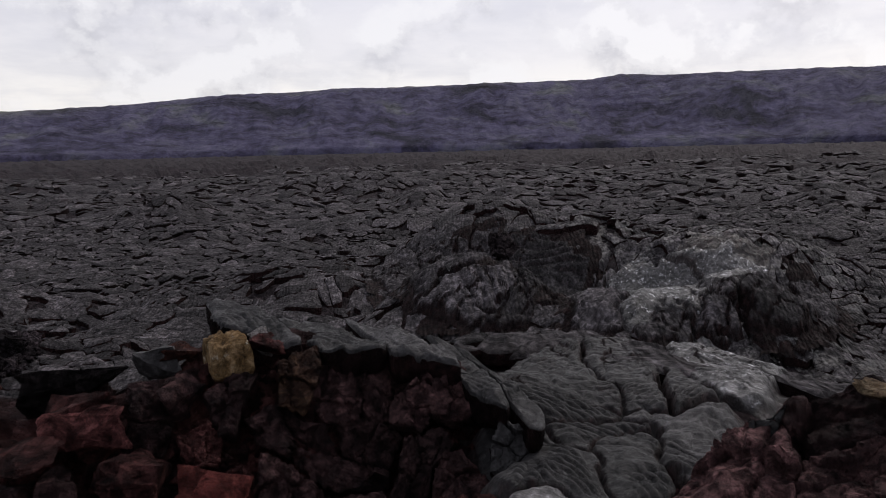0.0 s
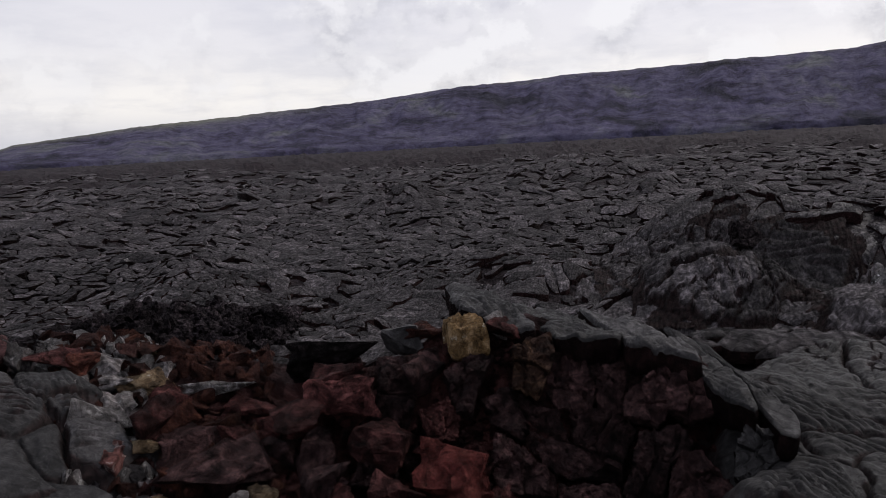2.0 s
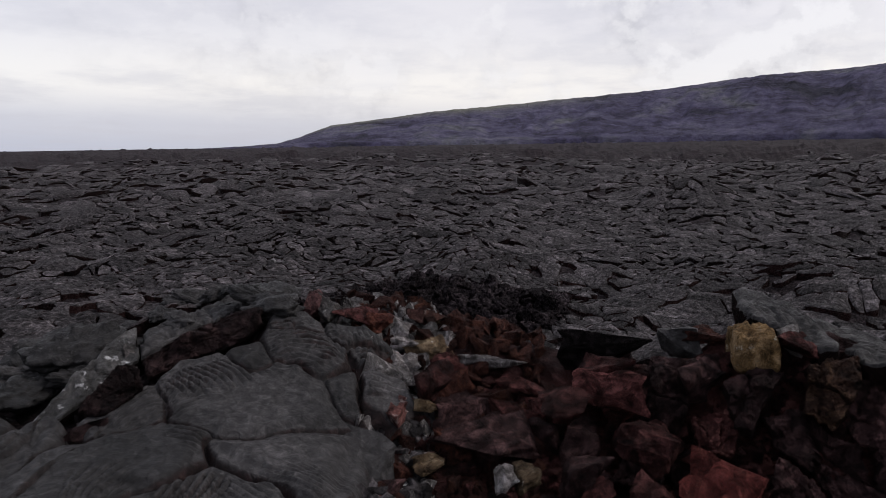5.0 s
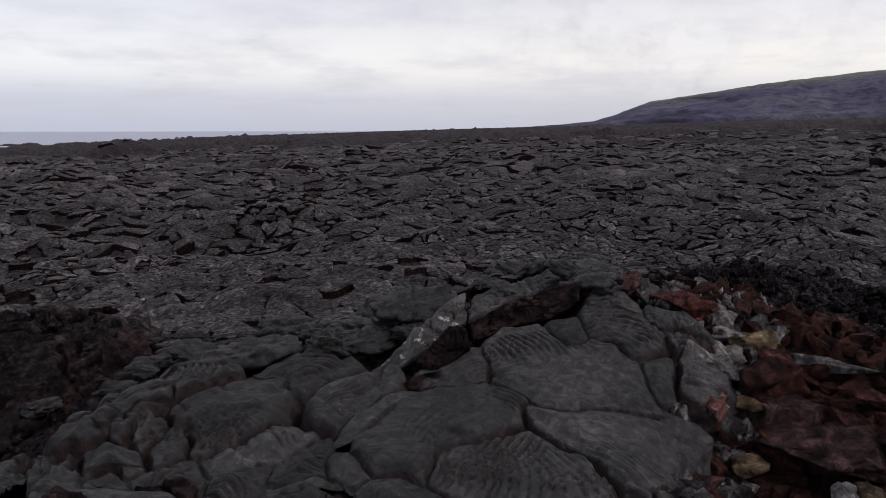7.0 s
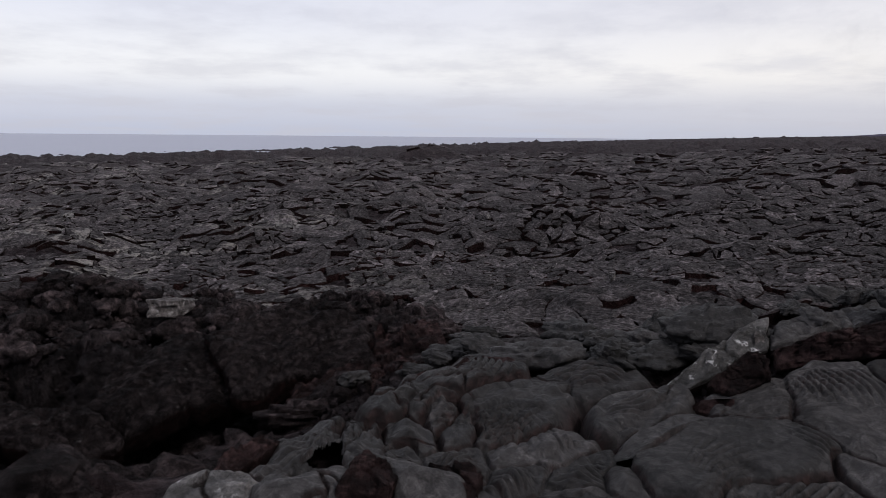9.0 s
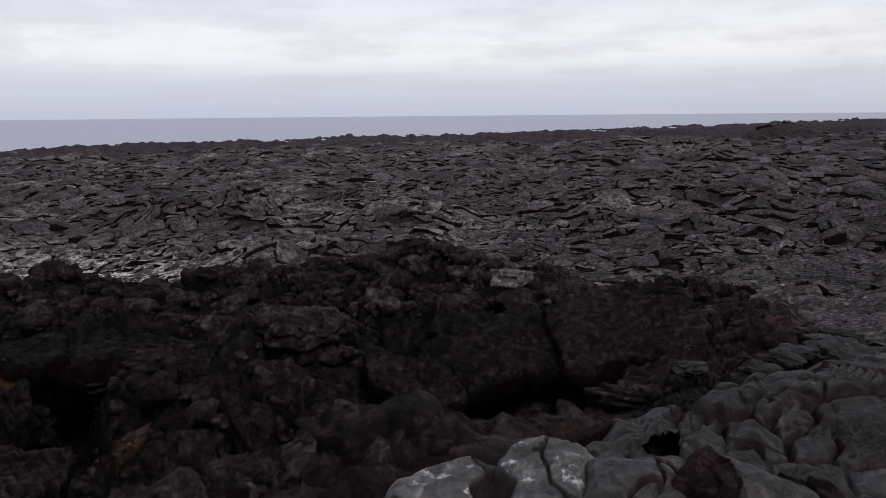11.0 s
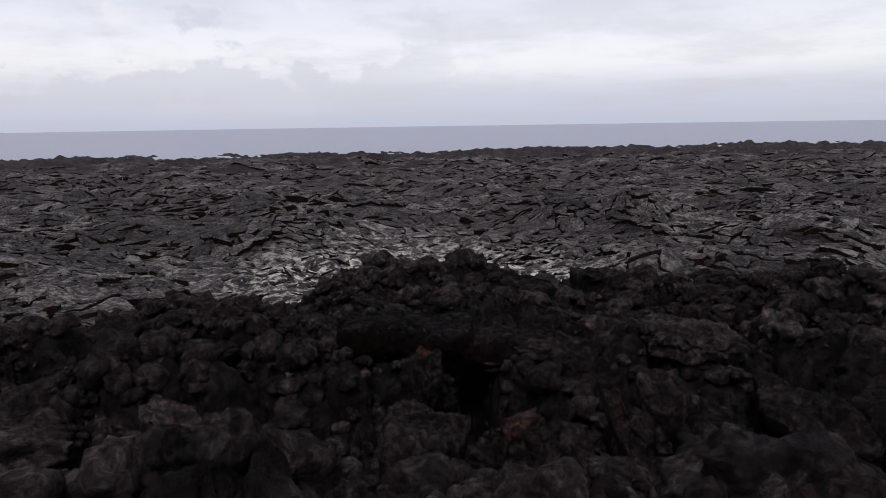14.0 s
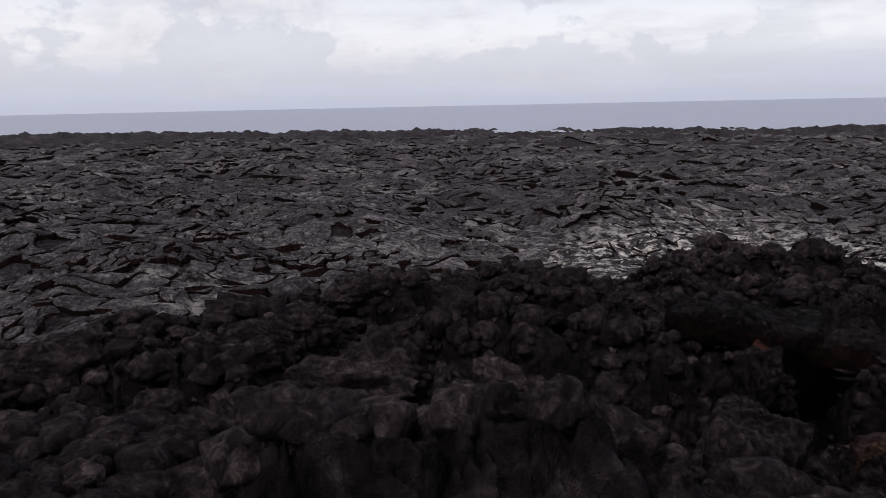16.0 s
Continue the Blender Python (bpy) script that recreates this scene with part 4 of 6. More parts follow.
    # Darker colour in cracks, hairlines, skirts and steep sides stands in for shade.
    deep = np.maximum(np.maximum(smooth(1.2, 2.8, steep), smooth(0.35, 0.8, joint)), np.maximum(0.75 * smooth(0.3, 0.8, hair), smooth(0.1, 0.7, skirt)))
    for k, (name, outline, s) in enumerate(pieces):
        c = np.array(outline).mean(0)
        mine = (own == k) & (d1 < reach)
        cell = mine[:-1, :-1] | mine[1:, :-1] | mine[:-1, 1:] | mine[1:, 1:]
        cell &= (own[:-1, :-1] == k)
        i, j = np.nonzero(one_piece(cell))
        n1 = X.shape[1]
        quads = np.stack([i * n1 + j, (i + 1) * n1 + j, (i + 1) * n1 + j + 1, i * n1 + j + 1], -1)
        if not len(quads):
            continue
        used, inv = np.unique(quads, return_inverse=True)
        V = np.stack([X.reshape(-1)[used], Y.reshape(-1)[used], z.reshape(-1)[used]], -1)
        at = np.array([c[0], c[1], V[:, 2].mean()])
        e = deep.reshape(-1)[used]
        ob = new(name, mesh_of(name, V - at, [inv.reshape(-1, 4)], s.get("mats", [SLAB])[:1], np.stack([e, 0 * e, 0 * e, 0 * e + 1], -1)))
        ob.location = at
        ob.parent = s["parent"]
        ob.matrix_parent_inverse = s["parent"].matrix_world.inverted()
        if "label" in s:
            tagged(ob, s["label"])


def empty(name, az, r, label, category, group=""):
    x, y = spot(az, r)
    ob = new(name)
    ob.location = (x, y, float(lie(np.array([x]), np.array([y]))[0]))
    bpy.context.view_layer.update()
    return tagged(ob, label, category, group)


# the tumulus of ropy pahoehoe slabs
tumulus = empty("tumulus", 56, 5.0, "grey ropy pahoehoe tumulus of cracked lava slabs", "lava tumulus")

# grey lobes and toes beside the tumulus
lobes = empty("lava_lobes", 86, 4.6, "grey pahoehoe lobes and ropy toes with cracks", "lava lobes")
ROPES = [(-4.02, 2.23, -4.02, 2.59, 0.36, 0.26, 0.042, 0.03, 0.3),
         (-3.45, 1.55, -3.58, 1.69, 0.2, 0.17, 0.04, 0.03, 0.8),
         (-2.9, 1.89, -2.61, 1.81, 0.28, 0.6, 0.045, 0.035, 0.5),
         (-3.81, 3.2, -3.66, 3.34, 0.32, 0.24, 0.045, 0.03, 1.2),
         (-3.62, 3.44, -3.51, 3.35, 0.2, 0.2, 0.05, 0.03, 0.3),
         (-4.08, 0.35, -4.13, 0.48, 0.2, 0.15, 0.045, 0.035, 0.2),
         (-3.92, 0.58, -3.69, 0.62, 0.3, 0.3, 0.05, 0.03, 0.6),
         (-3.83, -0.2, -4.15, -0.18, 0.25, 0.14, 0.04, 0.04, 0.2),
         (-3.66, -0.45, -3.83, -0.35, 0.2, 0.2, 0.045, 0.03, 0.8),
         (-3.2, -0.62, -3.32, -0.54, 0.3, 0.15, 0.05, 0.03, 0.3)]
crust_area(0.0085, 3, ropes=ROPES, pieces=[
    ("slab", [(-3.82, 2.92), (-3.68, 3.04), (-3.49, 3.02), (-3.32, 2.97), (-3.22, 2.94), (-3.27, 2.71), (-3.37, 2.39), (-3.46, 2.25), (-3.57, 2.24), (-3.8, 2.2), (-3.97, 2.22), (-4.15, 2.26), (-4.17, 2.48), (-4.07, 2.69), (-3.89, 2.77)], dict(parent=tumulus, lift=0.1, rope=(60, 0.045, 0.026, 0.9, 0.45, 1.2))),
    ("slab", [(-3.89, 1.76), (-3.85, 1.97), (-3.67, 2.19), (-3.52, 2.2), (-3.32, 2.04), (-3.23, 1.91), (-3.27, 1.78), (-3.41, 1.68), (-3.39, 1.61), (-3.2, 1.48), (-3.02, 1.34), (-3.1, 1.23), (-3.21, 1.13), (-3.37, 1.08), (-3.53, 1.1), (-3.64, 1.28), (-3.84, 1.55)], dict(parent=tumulus, lift=0.12, rope=(120, 0.042, 0.026, -0.6, -0.2, 0.5))),
    ("slab", [(-3.47, 2.16), (-3.35, 2.37), (-3.27, 2.67), (-3.16, 2.83), (-3.08, 2.87), (-2.95, 2.74), (-2.59, 2.33), (-2.63, 2.19), (-2.89, 2.19), (-3.02, 2.17), (-3.33, 2.15)], dict(parent=tumulus, lift=0.1, round=0.04)),
    ("slab", [(-3.25, 1.54), (-3.32, 1.81), (-3.24, 2.04), (-3.05, 2.16), (-2.91, 2.24), (-2.65, 2.18), (-2.61, 2.03), (-2.62, 1.86), (-2.72, 1.72), (-2.88, 1.63), (-3.0, 1.38)], dict(parent=tumulus, lift=0.07, rope=(20, 0.045, 0.026, 0.5, -0.2, 1.2))),
    ("slab", [(-4.03, 3.08), (-3.97, 3.24), (-3.8, 3.32), (-3.64, 3.31), (-3.56, 3.25), (-3.58, 3.14), (-3.62, 3.04), (-3.76, 3.02), (-3.88, 2.95)], dict(parent=tumulus, lift=0.12, rope=(150, 0.042, 0.026, 0.8, -0.2, 1.2))),
    ("slab", [(-4.11, 3.19), (-4.04, 3.32), (-3.87, 3.34), (-3.89, 3.26), (-4.0, 3.2), (-4.06, 3.13)], dict(parent=tumulus, lift=0.12)),
    ("slab", [(-3.66, 3.45), (-3.58, 3.58), (-3.44, 3.51), (-3.52, 3.33)], dict(parent=tumulus, lift=0.1, rope=(130, 0.042, 0.024, 0.2, -0.2, 1.2))),
    ("slab", [(-3.52, 3.1), (-3.53, 3.28), (-3.4, 3.21), (-3.26, 3.15), (-3.26, 3.02), (-3.38, 3.03)], dict(parent=tumulus, lift=0.09)),
    ("slab", [(-3.47, 3.33), (-3.42, 3.46), (-3.31, 3.47), (-3.18, 3.42), (-3.21, 3.27), (-3.27, 3.18)], dict(parent=tumulus, lift=0.1, rope=(140, 0.062, 0.024, 0.2, -0.2, 1.2))),
    ("slab", [(-3.84, 3.41), (-3.75, 3.58), (-3.58, 3.63), (-3.55, 3.57), (-3.66, 3.45), (-3.77, 3.38)], dict(parent=tumulus, lift=0.12)),
    ("slab", [(-4.06, 2.73), (-3.99, 2.9), (-3.86, 2.89), (-3.83, 2.79), (-3.88, 2.7), (-3.96, 2.68)], dict(parent=tumulus, lift=0.12, round=0.05)),
    ("slab", [(-4.15, 1.92), (-4.16, 2.24), (-3.89, 2.19), (-3.96, 1.95), (-4.02, 1.86)], dict(parent=tumulus, lift=0.08, rope=(80, 0.042, 0.026, 0.5, -0.2, 1.2))),
    ("slab", [(-3.46, 1.04), (-3.72, 1.31), (-3.85, 1.53), (-3.9, 1.72), (-3.74, 1.57), (-3.64, 1.39), (-3.55, 1.23), (-3.38, 1.05)], dict(parent=tumulus, lift=0.16)),
    ("slab", [(-3.32, 0.69), (-3.32, 0.91), (-3.15, 1.0), (-3.04, 0.93), (-3.11, 0.67)], dict(parent=tumulus, lift=0.07, round=0.04)),
    ("slab", [(-3.47, 0.95), (-3.49, 1.09), (-3.29, 1.17), (-3.18, 1.09), (-3.16, 1.01), (-3.28, 0.94)], dict(parent=tumulus, lift=0.08, round=0.05)),
    ("slab", [(-3.12, 1.08), (-3.11, 1.24), (-3.03, 1.32), (-2.85, 1.31), (-2.89, 1.15), (-2.97, 1.02)], dict(parent=tumulus, lift=0.07, round=0.04)),
    ("lobe", [(-4.32, 0.28), (-4.49, 0.47), (-4.6, 0.78), (-4.54, 1.11), (-4.25, 0.86), (-3.96, 0.73), (-3.67, 0.53), (-3.78, 0.39), (-4.06, 0.36)], dict(parent=lobes, mats=[LOBE], lift=0.1, fold=0.04, rope=(60, 0.048, 0.026, 0.6, -0.2, 0.6))),
    ("lobe", [(-3.63, -0.52), (-4.07, -0.41), (-3.46, -0.35), (-3.19, -0.47), (-3.22, -0.57)], dict(parent=lobes, mats=[LOBE], lift=0.08, fold=0.04, rope=(100, 0.045, 0.026, 0.6, -0.2, 1.2), round=0.05)),
    ("lobe", [(-4.08, -0.38), (-4.09, -0.26), (-3.75, -0.21), (-3.47, -0.29)], dict(parent=lobes, mats=[LOBE], lift=0.12, fold=0.04, round=0.06, rope=(74, 0.05, 0.022, 0.6, -0.2, 1.2))),
    ("lobe", [(-3.35, -0.26), (-3.92, -0.22), (-4.12, -0.17), (-3.89, -0.14), (-3.42, -0.16), (-3.31, -0.21)], dict(parent=lobes, mats=[LOBE], lift=0.1, fold=0.04, rope=(10, 0.042, 0.024, 0.2, -0.2, 1.2))),
    ("lobe", [(-4.05, -0.14), (-4.07, 0.11), (-3.68, 0.13), (-3.61, 0.07), (-3.66, -0.1)], dict(parent=lobes, mats=[LOBE], lift=0.12, fold=0.04, round=0.07, rope=(148, 0.05, 0.022, 0.6, -0.2, 1.2))),
    ("lobe", [(-3.7, -0.07), (-3.72, 0.04), (-3.49, 0.05), (-3.46, -0.04)], dict(parent=lobes, mats=[LOBE], lift=0.1, fold=0.04, round=0.07, rope=(5, 0.05, 0.022, 0.6, -0.2, 1.2))),
    ("lobe", [(-3.57, 0.12), (-3.74, 0.33), (-3.56, 0.45), (-3.34, 0.4), (-3.32, 0.17)], dict(parent=lobes, mats=[LOBE], lift=0.08, fold=0.04, round=0.07, rope=(42, 0.05, 0.022, 0.6, -0.2, 1.2))),
    ("lobe", [(-4.02, 0.23), (-4.25, 0.38), (-4.23, 0.48), (-3.96, 0.44), (-3.77, 0.33), (-3.73, 0.21)], dict(parent=lobes, mats=[LOBE], lift=0.09, fold=0.04, rope=(80, 0.042, 0.024, 0.2, -0.2, 1.2))),
    ("lobe", [(-3.49, 0.44), (-3.53, 0.65), (-3.28, 0.66), (-3.14, 0.5), (-3.2, 0.33)], dict(parent=lobes, mats=[LOBE], lift=0.08, fold=0.04, round=0.07, rope=(116, 0.05, 0.022, 0.6, -0.2, 1.2))),
    ("lobe", [(-3.39, 0.69), (-3.55, 0.86), (-3.61, 1.02), (-3.41, 1.02), (-3.25, 0.91), (-3.17, 0.7)], dict(parent=lobes, mats=[LOBE], lift=0.08, fold=0.04, round=0.07, rope=(153, 0.05, 0.022, 0.6, -0.2, 1.2))),
    ("lobe", [(-3.2, 0.55), (-3.22, 0.7), (-3.31, 0.83), (-3.23, 0.98), (-3.07, 0.98), (-3.02, 0.76), (-3.08, 0.54)], dict(parent=lobes, mats=[LOBE], lift=0.07, fold=0.04, round=0.06, rope=(10, 0.05, 0.022, 0.6, -0.2, 1.2))),
    ("lobe", [(-4.63, 0.04), (-4.65, 0.38), (-5.0, 0.45), (-4.88, 0.71), (-4.64, 0.76), (-4.38, 0.39), (-4.19, 0.09)], dict(parent=lobes, mats=[LOBE], lift=0.16, fold=0.04, rope=(47, 0.05, 0.022, 0.6, -0.2, 1.2))),
    ("lobe", [(-4.15, -0.21), (-4.4, -0.11), (-4.38, 0.05), (-4.26, -0.05), (-4.12, -0.12)], dict(parent=lobes, mats=[LOBE], lift=0.16, fold=0.04, rope=(84, 0.05, 0.022, 0.6, -0.2, 1.2))),
    ("lobe", [(-3.73, 0.45), (-3.85, 0.71), (-3.87, 0.89), (-3.77, 0.95), (-3.55, 0.8), (-3.55, 0.6), (-3.54, 0.45)], dict(parent=lobes, mats=[LOBE], lift=0.08, fold=0.04, round=0.05, rope=(121, 0.05, 0.022, 0.6, -0.2, 1.2))),
    ("lobe", [(-4.68, 0.95), (-4.87, 1.23), (-4.8, 1.46), (-4.55, 1.46), (-4.43, 1.23), (-4.43, 1.04)], dict(parent=lobes, mats=[LOBE], lift=0.1, fold=0.04, round=0.05, rope=(158, 0.05, 0.022, 0.6, -0.2, 1.2))),
    ("lobe", [(-4.12, 1.18), (-4.25, 1.44), (-4.24, 1.66), (-4.02, 1.47), (-3.89, 1.21), (-3.92, 1.12)], dict(parent=lobes, mats=[LOBE], lift=0.1, fold=0.04, rope=(15, 0.05, 0.022, 0.6, -0.2, 1.2))),
    ("lobe", [(-4.37, 0.12), (-4.42, 0.25), (-4.24, 0.34), (-4.05, 0.23), (-4.03, 0.14)], dict(parent=lobes, mats=[LOBE], lift=0.12, fold=0.04, round=0.07, rope=(52, 0.05, 0.022, 0.6, -0.2, 1.2))),
    ("front_slab", [(-2.89, -1.01), (-2.98, -0.84), (-2.97, -0.63), (-2.74, -0.62), (-2.64, -0.74), (-2.66, -0.9)], dict(parent=lobes, lift=0.17, mats=[SILVER_GLARE, BROKEN_SHADED], label="slab with a silvery crust, white glare put into its colour")),
    ("front_slab", [(-2.64, -1.32), (-2.79, -1.18), (-2.88, -1.05), (-2.68, -0.92), (-2.53, -1.07), (-2.44, -1.21)], dict(parent=lobes, lift=0.14, mats=[SILVER_GLARE, BROKEN_SHADED], label="slab with a silvery crust, white glare put into its colour")),
    ("front_slab", [(-2.95, -0.63), (-3.04, -0.44), (-3.12, -0.21), (-2.87, -0.2), (-2.74, -0.43), (-2.71, -0.6)], dict(parent=lobes, lift=0.18)),
    ("front_slab", [(-3.22, -0.14), (-3.19, -0.0), (-3.13, 0.19), (-3.0, 0.14), (-2.99, -0.04), (-3.06, -0.17)], dict(parent=lobes, lift=0.19)),
    ("lobe", [(-2.99, -0.35), (-3.12, -0.19), (-3.13, -0.04), (-3.04, -0.01), (-2.9, -0.32)], dict(parent=lobes, mats=[LOBE], lift=0.08, fold=0.04, round=0.06, rope=(57, 0.05, 0.022, 0.6, -0.2, 1.2))),
    ("lobe", [(-3.14, -0.62), (-3.36, -0.53), (-3.81, -0.37), (-3.42, -0.31), (-3.19, -0.51)], dict(parent=lobes, mats=[LOBE], lift=0.07, fold=0.04, rope=(40, 0.045, 0.026, 0.3, -0.2, 1.2))),
    ("lobe", [(-3.7, -0.56), (-4.19, -0.44), (-3.99, -0.37), (-3.46, -0.34), (-3.29, -0.49)], dict(parent=lobes, mats=[LOBE], lift=0.08, fold=0.04, rope=(90, 0.042, 0.024, 0.3, -0.2, 1.2), round=0.05)),
    ("lobe", [(-2.66, -1.21), (-2.77, -1.05), (-2.87, -0.83), (-2.8, -0.78), (-2.67, -0.98), (-2.62, -1.16)], dict(parent=lobes, lift=0.07, fold=0.04, mats=[DARK_RED, BROKEN_SHADED], rope=(168, 0.05, 0.022, 0.6, -0.2, 1.2))),
])

# slabs of black crust on the seaward mound
black_mound = empty("black_mound", 112, 8.0, "black rubbly lava mound with tilted crust slabs", "lava mound")

# the broken face of the red ridge
red_ridge = empty("lava_ridge", 8, 4.8, "dark red broken lava ridge with fractured blocks and a grey crust", "lava ridge")
shard(red_ridge, "block", (-0.92, 4.73, 0.35), (0.19, -0.90, 0.39), [(-0.14, 0.11), (-0.02, 0.18), (0.11, 0.21), (0.13, 0.04), (0.06, -0.13), (0.01, -0.24), (-0.15, -0.16)], RUST_BROWN, 0.3, seed=101, chip=0.5)
shard(red_ridge, "block", (-0.82, 4.54, -0.05), (0.16, -0.88, 0.45), [(-0.45, 0.21), (-0.23, 0.3), (-0.05, 0.18), (0.08, 0.15), (0.16, -0.09), (0.48, -0.18), (0.43, -0.29), (0.06, -0.26), (-0.16, -0.05), (-0.33, 0.04)], DARK_RED, 0.35, seed=102, chip=0.5)
shard(red_ridge, "block", (-0.70, 4.79, 0.23), (0.13, -0.86, 0.49), [(-0.11, 0.17), (0.07, 0.21), (0.17, 0.05), (0.13, -0.19), (-0.07, -0.18), (-0.19, -0.06)], DARK_RED, 0.3, seed=103, chip=0.5)
shard(red_ridge, "block", (-0.18, 4.66, 0.16), (0.03, -0.90, 0.43), [(-0.16, 0.05), (0.03, 0.2), (0.16, 0.1), (0.08, -0.1), (0.03, -0.15), (-0.16, -0.1)], DARK_RED, 0.3, seed=104, chip=0.5)
shard(red_ridge, "block", (0.06, 4.68, 0.21), (-0.03, -0.85, 0.53), [(-0.12, 0.12), (0.02, 0.19), (0.13, 0.04), (0.13, -0.1), (-0.02, -0.15), (-0.14, -0.09)], DARK_RED, 0.3, seed=105, chip=0.5)
shard(red_ridge, "block", (-0.47, 4.67, -0.04), (0.09, -0.89, 0.45), [(-0.2, 0.12), (-0.06, 0.13), (0.14, 0.07), (0.2, 0.0), (0.11, -0.2), (-0.19, -0.11)], DARK_RED, 0.3, seed=106, chip=0.5)
shard(red_ridge, "block", (-0.38, 4.83, 0.22), (0.07, -0.89, 0.46), [(-0.16, 0.13), (0.06, 0.22), (0.23, 0.1), (0.03, -0.05), (0.01, -0.22), (-0.16, -0.17)], DARK_RED, 0.3, seed=107, chip=0.5)
shard(red_ridge, "block", (-0.04, 4.90, 0.39), (-0.01, -0.51, 0.86), [(-0.27, 0.07), (-0.07, 0.11), (0.1, 0.09), (0.22, -0.06), (0.12, -0.09), (-0.09, -0.12)], DARK_RED, 0.3, seed=108, chip=0.5)
shard(red_ridge, "block", (-0.14, 4.47, -0.15), (0.01, -0.82, 0.57), [(-0.1, 0.19), (0.13, 0.23), (0.21, 0.13), (0.08, -0.01), (0.04, -0.22), (-0.2, -0.23), (-0.16, -0.09)], DARK_RED, 0.3, seed=109, chip=0.5)
shard(red_ridge, "block", (0.09, 4.36, -0.17), (-0.07, -0.69, 0.72), [(-0.1, 0.17), (0.01, 0.19), (0.21, -0.06), (0.18, -0.15), (-0.15, -0.18), (-0.14, 0.02)], DARK_RED, 0.3, seed=110, chip=0.5)
shard(red_ridge, "block", (0.39, 4.33, 0.02), (-0.12, -0.80, 0.59), [(-0.1, 0.03), (-0.05, 0.16), (0.1, 0.12), (0.14, 0.01), (0.01, -0.17), (-0.1, -0.14)], SLAB, 0.3, seed=111, chip=0.5)
shard(red_ridge, "block", (-1.74, 4.46, 0.20), (0.36, -0.82, 0.45), [(-0.16, 0.14), (0.07, 0.24), (0.26, 0.15), (0.09, 0.02), (-0.0, -0.27), (-0.25, -0.29)], DARK_RED, 0.35, seed=112, chip=0.5)
shard(red_ridge, "block", (-1.45, 4.34, 0.05), (0.31, -0.78, 0.55), [(-0.15, 0.08), (0.04, 0.14), (0.12, 0.03), (0.08, -0.13), (-0.09, -0.12)], RED, 0.3, seed=113, chip=0.5)
shard(red_ridge, "block", (-1.71, 3.91, -0.07), (0.41, -0.75, 0.51), [(-0.08, 0.12), (0.07, 0.15), (0.13, 0.0), (0.07, -0.15), (-0.18, -0.11)], DARK_RED, 0.3, seed=114, chip=0.5)
shard(red_ridge, "block", (-1.26, 4.07, -0.15), (0.23, -0.49, 0.84), [(-0.28, -0.09), (-0.08, 0.11), (0.02, 0.06), (0.16, 0.09), (0.17, -0.16)], BRIGHT_RED, 0.3, seed=115, chip=0.5)
shard(red_ridge, "block", (-1.19, 4.15, -0.11), (0.26, -0.74, 0.63), [(-0.09, 0.08), (0.03, 0.12), (0.11, -0.03), (0.03, -0.12), (-0.09, -0.05)], RED, 0.25, seed=116, chip=0.5)
shard(red_ridge, "block", (-1.32, 4.54, 0.26), (0.26, -0.76, 0.60), [(-0.16, 0.09), (0.04, 0.2), (0.16, 0.17), (0.05, -0.05), (0.01, -0.21), (-0.1, -0.2)], DARK_RED, 0.3, seed=117, chip=0.5)
shard(red_ridge, "block", (-0.94, 4.28, -0.18), (0.20, -0.81, 0.55), [(-0.15, 0.22), (0.01, 0.14), (0.22, -0.06), (0.22, -0.17), (-0.13, -0.15), (-0.17, 0.02)], DARK_RED, 0.3, seed=118, chip=0.5)
shard(red_ridge, "block", (-0.52, 4.29, -0.29), (0.02, -0.13, 0.99), [(-0.17, 0.08), (0.16, 0.08), (0.18, -0.08), (-0.17, -0.08)], DARK_RED, 0.3, seed=119, chip=0.5)
shard(red_ridge, "block", (-1.54, 4.26, -0.17), (0.33, -0.73, 0.61), [(-0.12, 0.13), (0.15, 0.07), (0.18, -0.05), (0.07, -0.03), (-0.1, -0.12), (-0.18, -0.0)], DARK_RED, 0.3, seed=120, chip=0.5)
shard(red_ridge, "crust", (-1.37, 5.20, 0.63), (0.06, -0.10, 0.99), [(-0.17, 0.53), (-0.07, 0.58), (0.12, 0.28), (0.16, -0.06), (0.22, -0.46), (0.11, -0.46), (-0.03, -0.22), (-0.12, -0.15), (-0.22, -0.03)], SLAB, 0.2, label="grey ropy crust over the ridge", seed=121, rope=(20, 0.06, 0.012))
shard(red_ridge, "crust", (-0.77, 5.18, 0.53), (0.02, -0.04, 1.00), [(-0.26, 0.58), (-0.02, 0.6), (0.12, 0.26), (0.26, -0.3), (0.22, -0.47), (0.03, -0.41), (-0.17, -0.26), (-0.19, -0.01)], SLAB, 0.2, label="grey ropy crust over the ridge", seed=122, rope=(30, 0.06, 0.012))
shard(red_ridge, "crust", (-0.24, 5.03, 0.50), (-0.00, -0.06, 1.00), [(-0.51, 0.53), (-0.21, 0.41), (0.13, 0.07), (0.34, -0.22), (0.31, -0.3), (0.15, -0.21), (-0.07, -0.24), (-0.14, -0.04)], SLAB, 0.2, label="grey ropy crust over the ridge", seed=123, rope=(60, 0.07, 0.014))
shard(red_ridge, "crust", (0.18, 4.84, 0.35), (-0.04, -0.22, 0.97), [(-0.36, 0.45), (-0.16, 0.34), (0.14, -0.02), (0.31, -0.33), (0.27, -0.4), (0.05, -0.25), (-0.11, 0.01), (-0.13, 0.2)], SLAB, 0.2, label="grey ropy crust over the ridge", seed=124, rope=(60, 0.05, 0.014))
